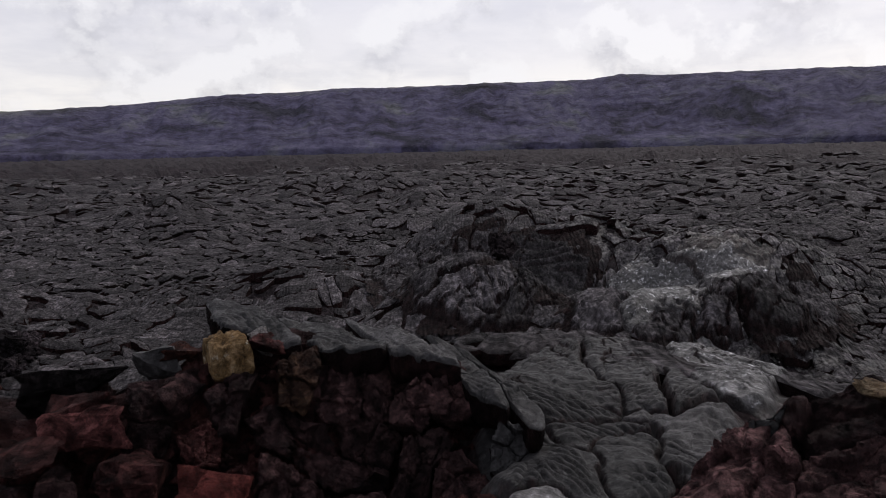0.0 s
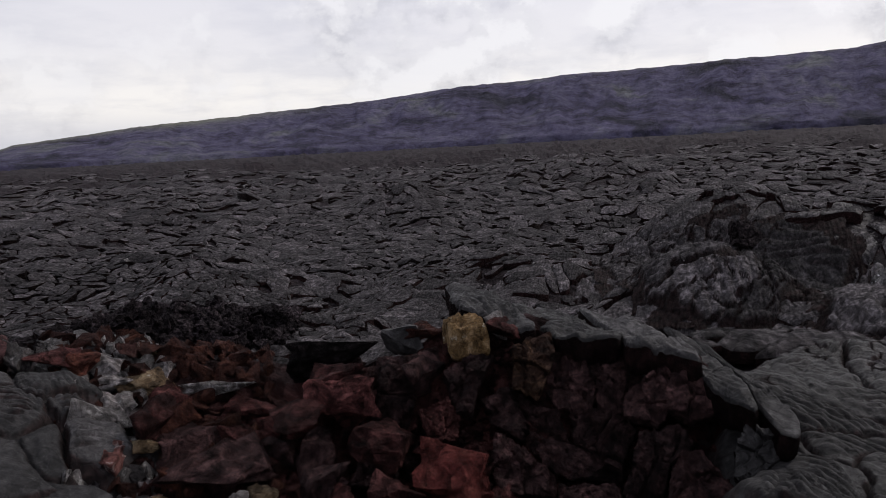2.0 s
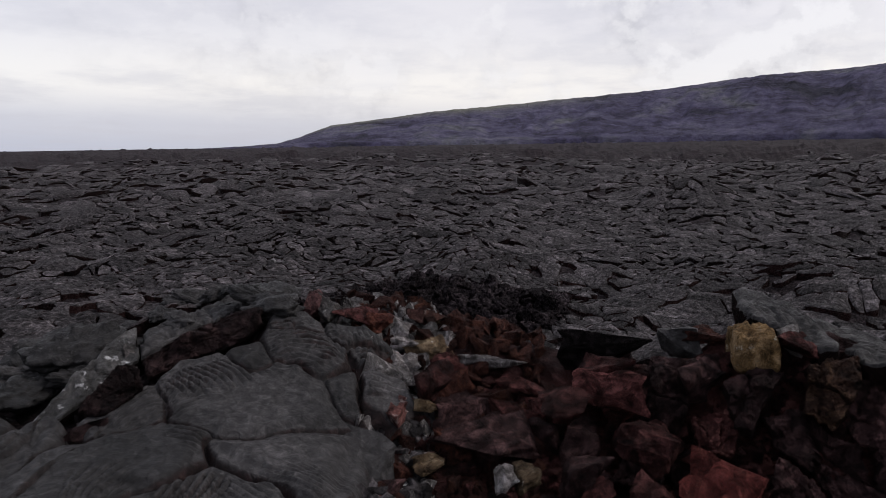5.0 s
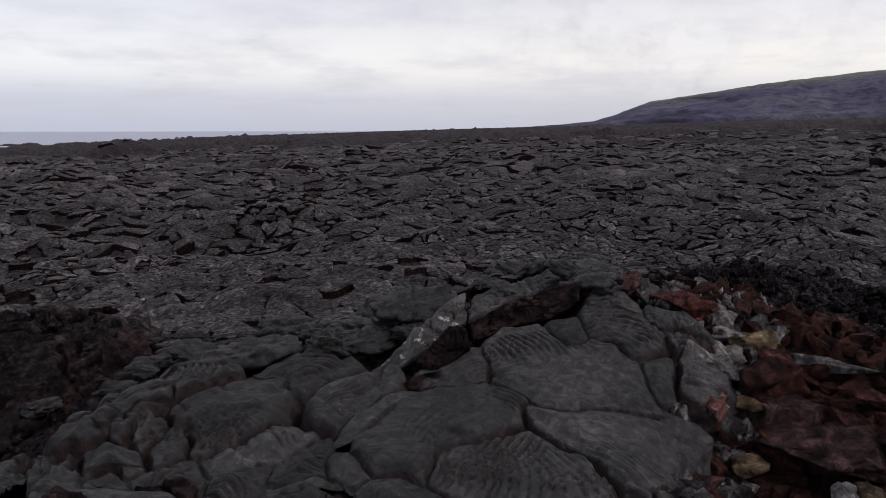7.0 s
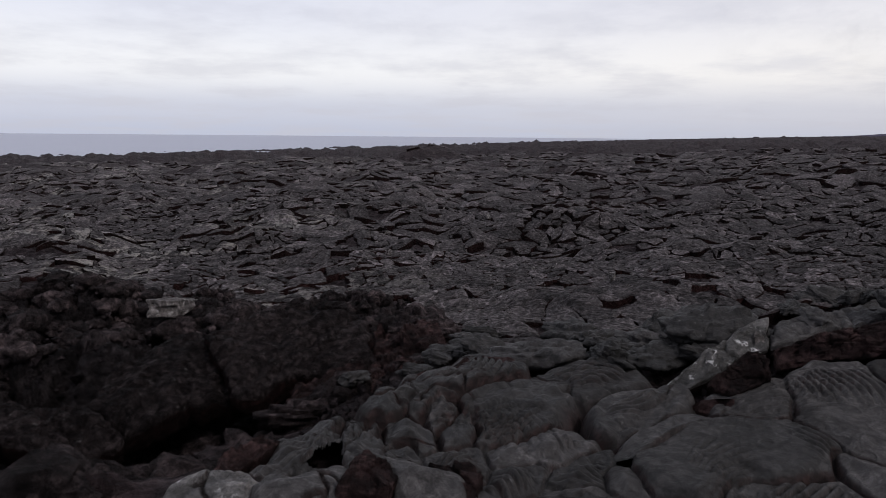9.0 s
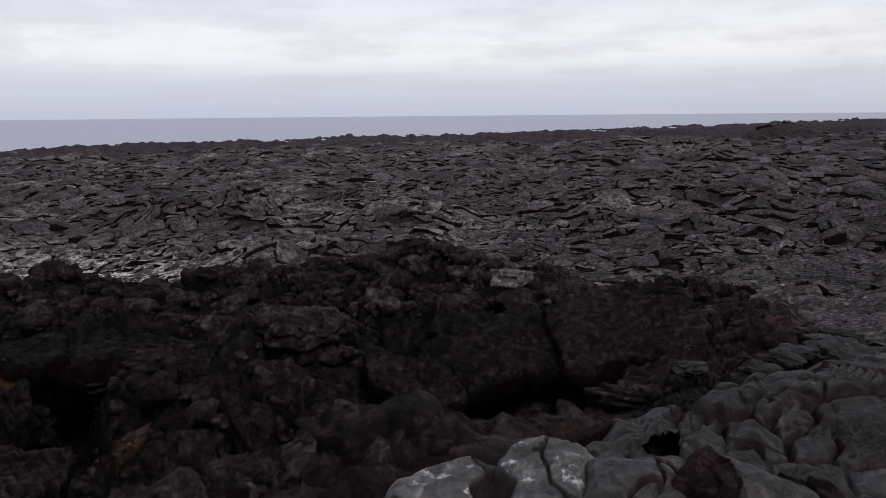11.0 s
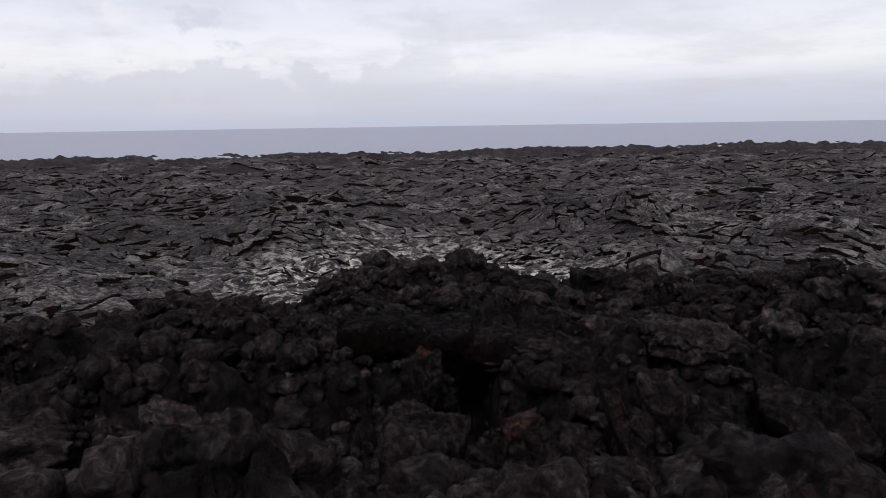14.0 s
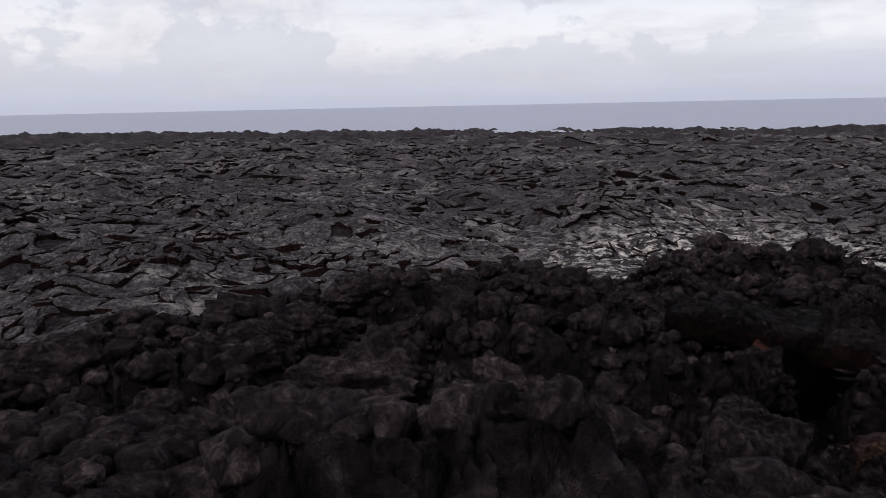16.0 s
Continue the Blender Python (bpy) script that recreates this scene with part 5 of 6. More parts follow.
shard(red_ridge, "crust", (0.41, 4.76, 0.27), (0.07, -0.14, 0.99), [(0.0, 0.75), (0.06, 0.56), (0.08, 0.1), (0.07, -0.36), (-0.03, -0.52), (-0.1, -0.48), (-0.08, -0.24), (0.01, 0.2)], SLAB, 0.2, label="grey ropy crust over the ridge", seed=125, rope=(40, 0.05, 0.014))
red_rock = empty("red_lava_outcrop", -27, 4.1, "dark red fractured lava outcrop with a rusty stain", "lava outcrop")
shard(red_rock, "block", (1.42, 3.47, 0.28), (-0.29, -0.33, 0.90), [(-0.31, -0.37), (-0.21, -0.12), (-0.1, 0.19), (0.09, 0.33), (0.25, 0.11), (0.29, -0.13)], DARK_RED, 0.5, seed=126, chip=0.6)
shard(red_rock, "block", (1.95, 3.62, 0.44), (-0.38, -0.41, 0.83), [(-0.24, -0.09), (-0.18, 0.05), (0.0, 0.21), (0.18, 0.35), (0.26, -0.06), (0.05, -0.19), (-0.07, -0.28)], DARK_RED, 0.5, seed=127, chip=0.6)
shard(red_rock, "block", (1.80, 3.26, 0.33), (-0.35, -0.22, 0.91), [(-0.17, -0.02), (-0.08, 0.1), (0.08, 0.26), (0.24, -0.08), (-0.07, -0.26)], DARK_RED, 0.5, seed=128, chip=0.6)
shard(red_rock, "block", (1.64, 3.64, 0.41), (-0.41, -0.75, 0.51), [(-0.09, -0.01), (0.04, 0.05), (0.08, 0.12), (0.03, -0.07), (-0.06, -0.09)], SLAB, 0.25, seed=129, chip=0.6)
lobes_beside = empty("lava_crust", -14, 6.6, "grey ropy pahoehoe crust with deep cracks beside the ridge", "lava crust")
crust_area(0.013, 143, crack=0.07, depth=0.2, wander=0.06, reach=0.25, pieces=[
    ("crust", [(0.41, 5.46), (0.93, 6.69), (1.31, 6.91), (1.22, 6.3), (1.3, 5.48), (1.28, 5.08), (1.03, 5.19), (0.63, 5.34)], dict(parent=lobes_beside, lift=0.1, mats=[SLAB], fold=0.05, rope=(-60, 0.07, 0.03, 0.4, -0.2, 1.2))),
    ("crust", [(1.4, 6.96), (1.79, 7.05), (1.92, 6.37), (1.69, 5.46), (1.57, 4.97), (1.32, 5.11), (1.34, 5.47), (1.27, 6.33)], dict(parent=lobes_beside, lift=0.1, mats=[SLAB], fold=0.05, rope=(-40, 0.07, 0.03, 0.4, -0.2, 1.2))),
    ("crust", [(1.96, 6.46), (1.97, 5.57), (2.0, 5.26), (1.66, 4.94), (1.6, 4.98), (1.71, 5.47)], dict(parent=lobes_beside, lift=0.1, mats=[SLAB], fold=0.05, rope=(-30, 0.07, 0.03, 0.4, -0.2, 1.2))),
    ("crust", [(1.06, 4.7), (1.4, 4.79), (1.26, 3.66), (1.17, 3.56), (0.97, 3.67), (0.91, 3.93)], dict(parent=lobes_beside, lift=0.1, mats=[SLAB], fold=0.05, rope=(20, 0.07, 0.03, 0.4, -0.2, 1.2))),
    ("crust", [(0.59, 4.74), (0.97, 4.86), (1.4, 4.9), (1.4, 4.79), (1.05, 4.64), (0.87, 4.39), (0.67, 4.65)], dict(parent=lobes_beside, lift=0.1, mats=[SLAB], fold=0.05, rope=(70, 0.07, 0.03, 0.4, -0.2, 1.2))),
    ("crust", [(1.04, 3.67), (1.17, 3.56), (1.37, 3.66), (1.32, 3.77), (1.14, 3.76)], dict(parent=lobes_beside, lift=0.1, mats=[SLAB], fold=0.05, rope=(30, 0.07, 0.03, 0.4, -0.2, 1.2))),
    ("crust", [(0.38, 4.72), (0.65, 4.67), (0.83, 4.18), (0.85, 3.76), (0.78, 3.55), (0.6, 3.83), (0.34, 3.72), (0.33, 4.57)], dict(parent=lobes_beside, lift=0.1, mats=[SLAB], fold=0.05, rope=(40, 0.07, 0.03, 0.4, -0.2, 1.2))),
    ("crust", [(1.26, 5.0), (1.57, 4.91), (1.82, 5.05), (1.99, 5.16), (1.43, 3.74), (1.3, 3.79), (1.41, 4.83)], dict(parent=lobes_beside, lift=0.1, mats=[SLAB], fold=0.05, rope=(40, 0.07, 0.03, 0.4, -0.2, 1.2))),
    ("crust", [(0.17, 6.74), (0.4, 5.38), (0.63, 5.28), (1.02, 5.16), (1.27, 5.04), (1.11, 4.91), (0.66, 4.75), (0.39, 4.98)], dict(parent=lobes_beside, lift=0.1, mats=[SLAB], fold=0.05, rope=(60, 0.07, 0.03, 0.4, -0.2, 1.2))),
    ("crust", [(3.39, 10.62), (3.99, 10.41), (4.75, 10.08), (5.21, 9.84), (4.98, 9.96), (2.26, 5.3), (2.06, 5.43), (2.26, 6.64)], dict(parent=lobes_beside, lift=0.1, mats=[SILVER_GLARE], rope=(30, 0.09, 0.03, 0.4, -0.2, 1.2), fold=0.05)),
    ("crust", [(0.31, 3.57), (0.42, 3.8), (0.55, 3.82), (0.67, 3.64), (0.66, 3.51)], dict(parent=lobes_beside, lift=0.1, mats=[SILVER_GLARE], rope=(10, 0.07, 0.03, 0.4, -0.2, 1.2))),
])
far_tumulus = empty("tumulus", -9, 19, "large cracked pahoehoe tumulus with a dark knob and silvery patches", "lava tumulus")
crust_area(0.045, 153, crack=0.2, depth=0.5, wander=0.25, reach=0.6, grain=0.5, blend=0.12, pieces=[
    ("slab", [(-2.44, 27.05), (-0.53, 27.15), (1.81, 26.76), (1.24, 19.96), (-0.13, 19.38), (-0.54, 18.97), (-1.85, 24.81)], dict(parent=far_tumulus, lift=0.25, mats=[PLATED], rope=(70, 0.3, 0.08, 0.2, -0.2, 1.2))),
    ("slab", [(-0.45, 18.87), (0.06, 19.1), (1.3, 19.26), (1.99, 19.68), (2.01, 18.71), (1.08, 17.87), (0.36, 18.3)], dict(parent=far_tumulus, lift=0.25, mats=[PLATED], rope=(20, 0.3, 0.08, 0.2, -0.2, 1.2))),
    ("slab", [(2.56, 26.21), (3.16, 26.03), (4.32, 24.68), (4.86, 23.64), (4.44, 23.07), (2.19, 18.07), (2.24, 19.55)], dict(parent=far_tumulus, lift=0.25, mats=[PLATED], rope=(60, 0.3, 0.08, 0.2, -0.2, 1.2))),
    ("slab", [(2.13, 19.18), (2.18, 17.97), (1.43, 17.72), (1.07, 17.83), (1.55, 18.41)], dict(parent=far_tumulus, lift=0.25, mats=[PLATED], fold=0.15)),
    ("slab", [(3.37, 17.54), (5.27, 22.98), (4.1, 15.98), (3.69, 16.08), (3.17, 16.8)], dict(parent=far_tumulus, lift=0.25, mats=[PLATED], fold=0.15)),
    ("slab", [(5.39, 22.81), (5.94, 23.19), (7.12, 23.0), (8.19, 22.31), (6.06, 16.43), (5.69, 16.05), (4.74, 15.98), (4.24, 15.9)], dict(parent=far_tumulus, lift=0.25, mats=[SILVER_GLARE], round=0.15)),
    ("slab", [(6.02, 16.36), (6.68, 16.53), (6.88, 16.36), (6.81, 15.91), (6.49, 15.48), (5.7, 15.62)], dict(parent=far_tumulus, lift=0.25, mats=[PLATED], fold=0.15)),
    ("slab", [(6.94, 16.36), (10.2, 21.6), (10.56, 21.13), (8.33, 16.12), (7.35, 15.53), (6.58, 15.49), (6.86, 15.89)], dict(parent=far_tumulus, lift=0.25, mats=[PLATED], fold=0.15)),
    ("slab", [(10.49, 21.59), (11.2, 21.56), (11.22, 20.1), (10.83, 19.49), (8.4, 16.15), (10.64, 21.13)], dict(parent=far_tumulus, lift=0.25, mats=[PLATED], fold=0.15)),
    ("slab", [(5.94, 23.23), (7.13, 23.05), (8.98, 22.26), (10.13, 21.78), (10.21, 21.63), (6.87, 16.47), (6.21, 16.93), (8.14, 22.38), (7.12, 23.0)], dict(parent=far_tumulus, lift=0.25, mats=[SILVER_GLARE], fold=0.1)),
    ("slab", [(4.29, 15.89), (4.97, 16.0), (5.73, 16.02), (5.7, 15.6), (4.57, 15.37)], dict(parent=far_tumulus, lift=0.25, mats=[PLATED], fold=0.15)),
])
shard(far_tumulus, "knob", (2.34, 25.67, -1.03), (0.1, -0.9, 0.3), [(-0.5, 0.45), (0.1, 0.5), (0.3, 0.1), (0.75, -0.35), (0.1, -0.5), (-0.45, -0.3)], BLACK_BLOCK, 0.9, label="dark upturned knob of lava", seed=77, chip=0.7)
# slabs and blocks of the black mound
shard(black_mound, "slab", (-6.11, -1.99, -0.38), (0.35, 0.05, 0.94), [(-0.5, 0.22), (0.09, 0.65), (0.2, 0.53), (0.36, 0.18), (0.51, -0.28), (0.17, -0.36), (-0.24, -0.62), (-0.59, -0.32)], FOLDED, 0.25, seed=130, rope=(20, 0.16, 0.02))
shard(black_mound, "slab", (-6.30, -1.04, -0.21), (0.36, -0.05, 0.93), [(-0.81, 0.16), (-0.42, 0.55), (0.29, 0.73), (0.59, 0.63), (0.74, 0.05), (0.51, -0.14), (0.14, -0.21), (-0.02, -0.4), (-0.18, -0.61), (-0.29, -0.59), (-0.55, -0.18)], FOLDED, 0.25, seed=131, rope=(160, 0.16, 0.02))
shard(black_mound, "slab", (-5.42, -2.62, -0.53), (0.34, 0.14, 0.93), [(-0.52, 0.38), (-0.12, 0.28), (0.2, 0.19), (0.44, -0.16), (0.42, -0.3), (-0.02, -0.35), (-0.4, -0.04)], FOLDED, 0.25, seed=132, rope=(30, 0.14, 0.02))
shard(black_mound, "slab", (-5.83, -0.63, -0.36), (0.31, -0.12, 0.94), [(-0.31, -0.06), (-0.14, 0.18), (0.15, 0.36), (0.25, 0.2), (0.27, -0.14), (0.02, -0.31), (-0.24, -0.23)], DUSKY, 0.4, seed=133, chip=0.4)
shard(black_mound, "slab", (-6.78, -0.19, -0.26), (0.16, -0.15, 0.98), [(-0.4, 0.21), (-0.15, 0.34), (0.27, -0.03), (0.24, -0.29), (0.03, -0.23)], DUSKY, 0.4, seed=134, chip=0.6)
shard(black_mound, "slab", (-6.58, 0.15, -0.22), (0.18, -0.19, 0.97), [(-0.44, 0.18), (-0.09, 0.33), (0.44, -0.09), (0.21, -0.26), (-0.12, -0.17)], DUSKY, 0.4, seed=135, chip=0.6)
shard(black_mound, "slab", (-5.91, -0.12, -0.24), (0.03, -0.18, 0.98), [(-0.24, -0.18), (-0.27, 0.12), (-0.01, 0.24), (0.25, 0.04), (0.28, -0.22)], DUSKY, 0.4, seed=136, chip=0.6)
shard(black_mound, "slab", (-5.18, 0.22, -0.08), (0.21, -0.23, 0.95), [(-0.21, -0.26), (-0.16, -0.03), (-0.04, 0.27), (0.11, 0.3), (0.25, 0.15), (0.12, -0.14), (-0.06, -0.29)], DUSKY, 0.3, seed=137, chip=0.3)
shard(black_mound, "slab", (-3.46, -3.48, -0.63), (0.31, 0.48, 0.82), [(-0.37, -0.04), (-0.21, 0.24), (0.12, 0.33), (0.23, 0.26), (0.32, -0.03), (0.24, -0.31), (-0.01, -0.27), (-0.33, -0.18)], BLACK_BLOCK, 0.5, seed=138, chip=0.3)
shard(black_mound, "slab", (-4.04, -3.11, -0.58), (0.56, 0.49, 0.66), [(-0.16, 0.31), (-0.0, 0.26), (0.14, 0.05), (0.19, -0.27), (-0.02, -0.3), (-0.15, -0.06)], BLACK_BLOCK, 0.4, seed=139, chip=0.4)
shard(black_mound, "slab", (-3.94, -3.31, -0.38), (0.61, 0.57, 0.55), [(-0.12, 0.18), (0.01, 0.2), (0.07, -0.04), (0.06, -0.26), (-0.03, -0.08)], DUSKY, 0.4, seed=140, chip=0.5)
shard(black_mound, "slab", (-3.41, -3.79, -0.50), (0.15, 0.36, 0.92), [(-0.1, -0.04), (0.03, 0.09), (0.13, 0.07), (0.02, -0.03), (-0.09, -0.08)], RUST_BROWN, 0.2, seed=141, chip=0.5)
shard(black_mound, "slab", (-4.59, -3.37, -0.38), (0.19, 0.20, 0.96), [(-0.19, 0.28), (0.08, 0.31), (0.24, 0.02), (0.18, -0.11), (0.02, -0.22), (-0.1, -0.29), (-0.21, 0.0)], BLACK_BLOCK, 0.3, seed=142, chip=0.3)
shard(black_mound, "slab", (-4.70, -3.00, -0.58), (0.32, 0.22, 0.92), [(-0.14, 0.36), (0.19, 0.12), (0.34, -0.16), (0.22, -0.32), (-0.29, -0.13), (-0.32, 0.12)], FOLDED, 0.3, seed=143, rope=(150, 0.12, 0.02))
shard(black_mound, "slab", (-4.91, -4.90, -0.48), (-0.11, 0.01, 0.99), [(0.75, 0.54), (0.66, -0.06), (0.18, -0.56), (-0.48, -0.56), (-0.75, -0.29), (-0.6, -0.03), (-0.12, 0.21), (0.36, 0.75)], FOLDED, 0.22, seed=144, rope=(0, 0.12, 0.02))
shard(black_mound, "slab", (-3.82, -5.81, -0.24), (-0.12, 0.07, 0.99), [(0.32, 0.64), (0.54, 0.06), (0.44, -0.66), (-0.19, -0.54), (-0.49, -0.25), (-0.29, 0.12), (-0.34, 0.64)], FOLDED, 0.22, seed=145, rope=(0, 0.12, 0.02))
shard(black_mound, "slab", (-3.45, -5.02, -0.35), (0.06, 0.35, 0.94), [(-0.17, 0.05), (0.0, 0.21), (0.2, 0.14), (0.05, -0.21), (-0.08, -0.19)], BLACK_BLOCK, 0.4, seed=146, chip=0.6)
shard(black_mound, "slab", (-2.93, -4.27, -0.47), (-0.17, 0.12, 0.98), [(0.17, 0.3), (0.43, 0.12), (0.32, -0.18), (0.08, -0.33), (-0.27, -0.27), (-0.46, 0.08), (-0.27, 0.28)], BLACK_BLOCK, 0.4, seed=147, chip=0.3)
shard(black_mound, "slab", (-3.01, -3.73, -0.56), (-0.21, 0.05, 0.98), [(0.2, 0.01), (0.18, -0.11), (-0.12, -0.08), (-0.19, 0.05), (-0.08, 0.13)], BLACK_BLOCK, 0.4, seed=148, chip=0.4)
# raised slabs of the near tumulus
shard(tumulus, "raised_slab", (-4.79, 3.04, 0.48), (0.16, -0.12, 0.98), [(-0.39, -0.6), (-0.38, -0.21), (-0.23, -0.02), (0.14, 0.37), (0.35, 0.48), (0.4, 0.17), (0.19, 0.04), (-0.09, -0.23)], SLAB, 0.24, seed=149, rope=(20, 0.08, 0.012))
shard(tumulus, "raised_slab", (-4.58, 2.09, 0.29), (0.50, -0.17, 0.85), [(-0.39, -0.3), (-0.18, -0.04), (0.14, 0.28), (0.28, 0.35), (0.26, 0.07), (0.15, 0.07), (-0.03, -0.13), (-0.23, -0.31)], SILVER_GLARE, 0.24, seed=150, rope=(50, 0.06, 0.01))
shard(tumulus, "raised_slab", (-4.32, 2.69, 0.44), (0.76, -0.47, 0.45), [(-0.4, -0.11), (-0.32, -0.06), (-0.05, 0.08), (0.22, 0.18), (0.4, 0.22), (0.39, 0.09), (0.19, -0.06), (-0.11, -0.13), (-0.32, -0.22)], DUSKY, 0.28, seed=151, chip=0.35)
shard(tumulus, "raised_slab", (-4.19, 2.04, 0.31), (0.72, -0.33, 0.61), [(-0.21, -0.11), (0.01, 0.15), (0.11, 0.14), (0.14, -0.01), (-0.06, -0.17)], DUSKY, 0.28, seed=152, chip=0.35)
shard(tumulus, "raised_slab", (-4.11, 1.59, 0.02), (0.82, -0.32, 0.47), [(-0.32, -0.16), (-0.07, 0.01), (0.15, 0.16), (0.32, 0.19), (0.29, 0.1), (0.05, 0.04), (-0.09, -0.09), (-0.33, -0.25)], DUSKY, 0.25, seed=153, chip=0.35)

# dark red broken edges among the grey lobes
shard(lobes, "red_edge", (-3.06, -0.14, 0.27), (0.23, 0.17, 0.96), [(-0.18, -0.02), (-0.03, 0.1), (0.05, 0.13), (0.09, 0.02), (0.08, -0.08), (-0.01, -0.15)], DUSKY, 0.22, seed=154, chip=0.35)
shard(lobes, "red_edge", (-3.25, 0.24, 0.16), (0.17, 0.07, 0.98), [(-0.09, 0.12), (0.09, 0.05), (0.1, -0.06), (0.03, -0.14), (-0.04, -0.02), (-0.09, 0.05)], DUSKY, 0.22, seed=155, chip=0.35)
shard(lobes, "red_edge", (-3.03, 0.25, 0.19), (0.47, 0.04, 0.88), [(-0.04, 0.07), (0.06, 0.02), (0.04, -0.06), (-0.06, -0.04)], DUSKY, 0.22, seed=156, chip=0.35)
shard(lobes, "red_edge", (-4.74, 0.35, 0.11), (0.28, 0.03, 0.96), [(-0.36, -0.02), (-0.01, 0.1), (0.1, 0.24), (0.44, 0.16), (0.4, -0.0), (0.06, -0.06), (-0.26, -0.23), (-0.36, -0.2)], DUSKY, 0.22, seed=157, chip=0.35)
shard(lobes, "red_edge", (-3.46, -0.77, 0.16), (0.21, 0.26, 0.94), [(-0.08, 0.08), (0.17, 0.07), (0.22, -0.01), (0.02, -0.04), (-0.14, -0.08), (-0.19, -0.02)], DUSKY, 0.22, seed=158, chip=0.35)

# blocks of the red ridge and its hollow
fluted_block(-1.43, 4.83, 0.48, (0.28, 0.35, 0.24), (3, -5, 30), SULPHUR, "yellow and cream sulphur-crusted fluted lava block on the red ridge")
stone("red_block", -1.16, 4.91, 0.48, (0.27, 0.37, 0.28), (-7, -11, 9), RED, "oxidised red-brown angular lava block in the rubble", variant=1)
stone("pale_block", -1.24, 4.94, 0.53, (0.12, 0.22, 0.23), (-10, -12, 10), PALE, "pale silvery mineral-crusted lava fragment", variant=2)
stone("red_block", -1.53, 4.49, -0.01, (0.38, 0.48, 0.38), (-9, -11, 7), RED, "oxidised red-brown angular lava block in the rubble", variant=5)
stone("red_block", -1.34, 4.04, -0.16, (0.43, 0.39, 0.29), (12, 9, 31), BRIGHT_RED, "bright brick-red crumbly lava block in the hollow", variant=6)
stone("dark_block", -1.67, 4.67, 0.24, (0.34, 0.42, 0.32), (4, 6, 34), DARK_RED, "dark red-black angular lava block of the broken ridge", variant=8)
stone("red_block", -1.78, 4.09, -0.07, (0.40, 0.48, 0.38), (1, -1, 17), RED, "oxidised red-brown angular lava block in the rubble", variant=0)
stone("dark_block", -2.18, 4.00, -0.14, (0.30, 0.40, 0.30), (-8, 4, 20), DARK_RED, "dark red-black angular lava block of the broken ridge", variant=2)
stone("red_block", -2.26, 4.45, 0.13, (0.39, 0.49, 0.44), (-4, 7, 20), RED, "oxidised red-brown angular lava block in the rubble", variant=3)
stone("red_block", -2.71, 4.25, 0.06, (0.51, 0.27, 0.17), (2, 11, 17), RED, "oxidised red-brown angular lava block in the rubble", variant=4)
stone("red_block", -2.76, 4.01, -0.01, (0.87, 0.25, 0.15), (-12, -8, 45), RED, "oxidised red-brown angular lava block in the rubble", variant=5)
stone("dark_block", -2.50, 3.97, -0.12, (0.58, 0.39, 0.29), (3, -7, 25), DARK_RED, "dark red-black angular lava block of the broken ridge", variant=6)
stone("pale_block", -3.05, 4.27, 0.17, (0.48, 0.23, 0.13), (-9, -1, 17), PALE, "pale silvery mineral-crusted lava fragment", variant=7)
stone("red_block", -3.14, 3.71, 0.12, (0.34, 0.42, 0.32), (6, 11, 58), RED, "oxidised red-brown angular lava block in the rubble", variant=8)
stone("ochre_block", -3.38, 4.05, 0.25, (0.30, 0.27, 0.17), (7, 13, 21), OCHRE, "ochre and rust-stained lava block", variant=0)
stone("pale_block", -3.44, 4.19, 0.32, (0.20, 0.23, 0.13), (-6, 13, 50), PALE, "pale silvery mineral-crusted lava fragment", variant=1)
stone("red_block", -3.22, 3.94, 0.16, (0.33, 0.29, 0.19), (-3, 12, 44), RED, "oxidised red-brown angular lava block in the rubble", variant=2)
stone("ochre_block", -2.16, 3.32, -0.09, (0.19, 0.24, 0.14), (9, -6, 21), OCHRE, "ochre and rust-stained lava block", variant=3)
stone("pale_block", -2.21, 3.23, -0.10, (0.15, 0.24, 0.14), (-2, -10, 30), PALE, "pale silvery mineral-crusted lava fragment", variant=4)
stone("red_block", -1.80, 3.53, -0.11, (0.27, 0.33, 0.23), (13, -5, 7), RED, "oxidised red-brown angular lava block in the rubble", variant=5)
stone("ochre_block", -2.79, 3.22, -0.14, (0.20, 0.29, 0.19), (-13, -9, 52), OCHRE, "ochre and rust-stained lava block", variant=6)
stone("red_block", -2.48, 4.16, -0.03, (0.41, 0.33, 0.23), (-4, -6, 15), RED, "oxidised red-brown angular lava block in the rubble", variant=7)
stone("red_block", -2.08, 4.40, 0.05, (0.23, 0.33, 0.36), (13, -2, 14), RED, "oxidised red-brown angular lava block in the rubble", variant=8)
stone("dark_block", -1.89, 4.68, 0.23, (0.28, 0.38, 0.28), (-12, -12, 9), DARK_RED, "dark red-black angular lava block of the broken ridge", variant=0)
stone("dark_block", -2.63, 3.60, -0.13, (0.64, 0.44, 0.34), (5, -10, 18), DARK_RED, "dark red-black angular lava block of the broken ridge", variant=1)
stone("dark_block", -2.92, 3.70, -0.03, (0.53, 0.37, 0.27), (-0, -7, 58), DARK_RED, "dark red-black angular lava block of the broken ridge", variant=2)
stone("dark_block", -1.96, 3.67, -0.14, (0.28, 0.34, 0.24), (-11, 1, 39), DARK_RED, "dark red-black angular lava block of the broken ridge", variant=3)
stone("red_block", -1.57, 3.75, -0.17, (0.31, 0.34, 0.24), (-3, 14, 22), RED, "oxidised red-brown angular lava block in the rubble", variant=4)
stone("ochre_block", -1.75, 4.94, 0.47, (0.28, 0.24, 0.14), (9, -0, 1), RUST, "ochre and rust-stained lava block", variant=7)
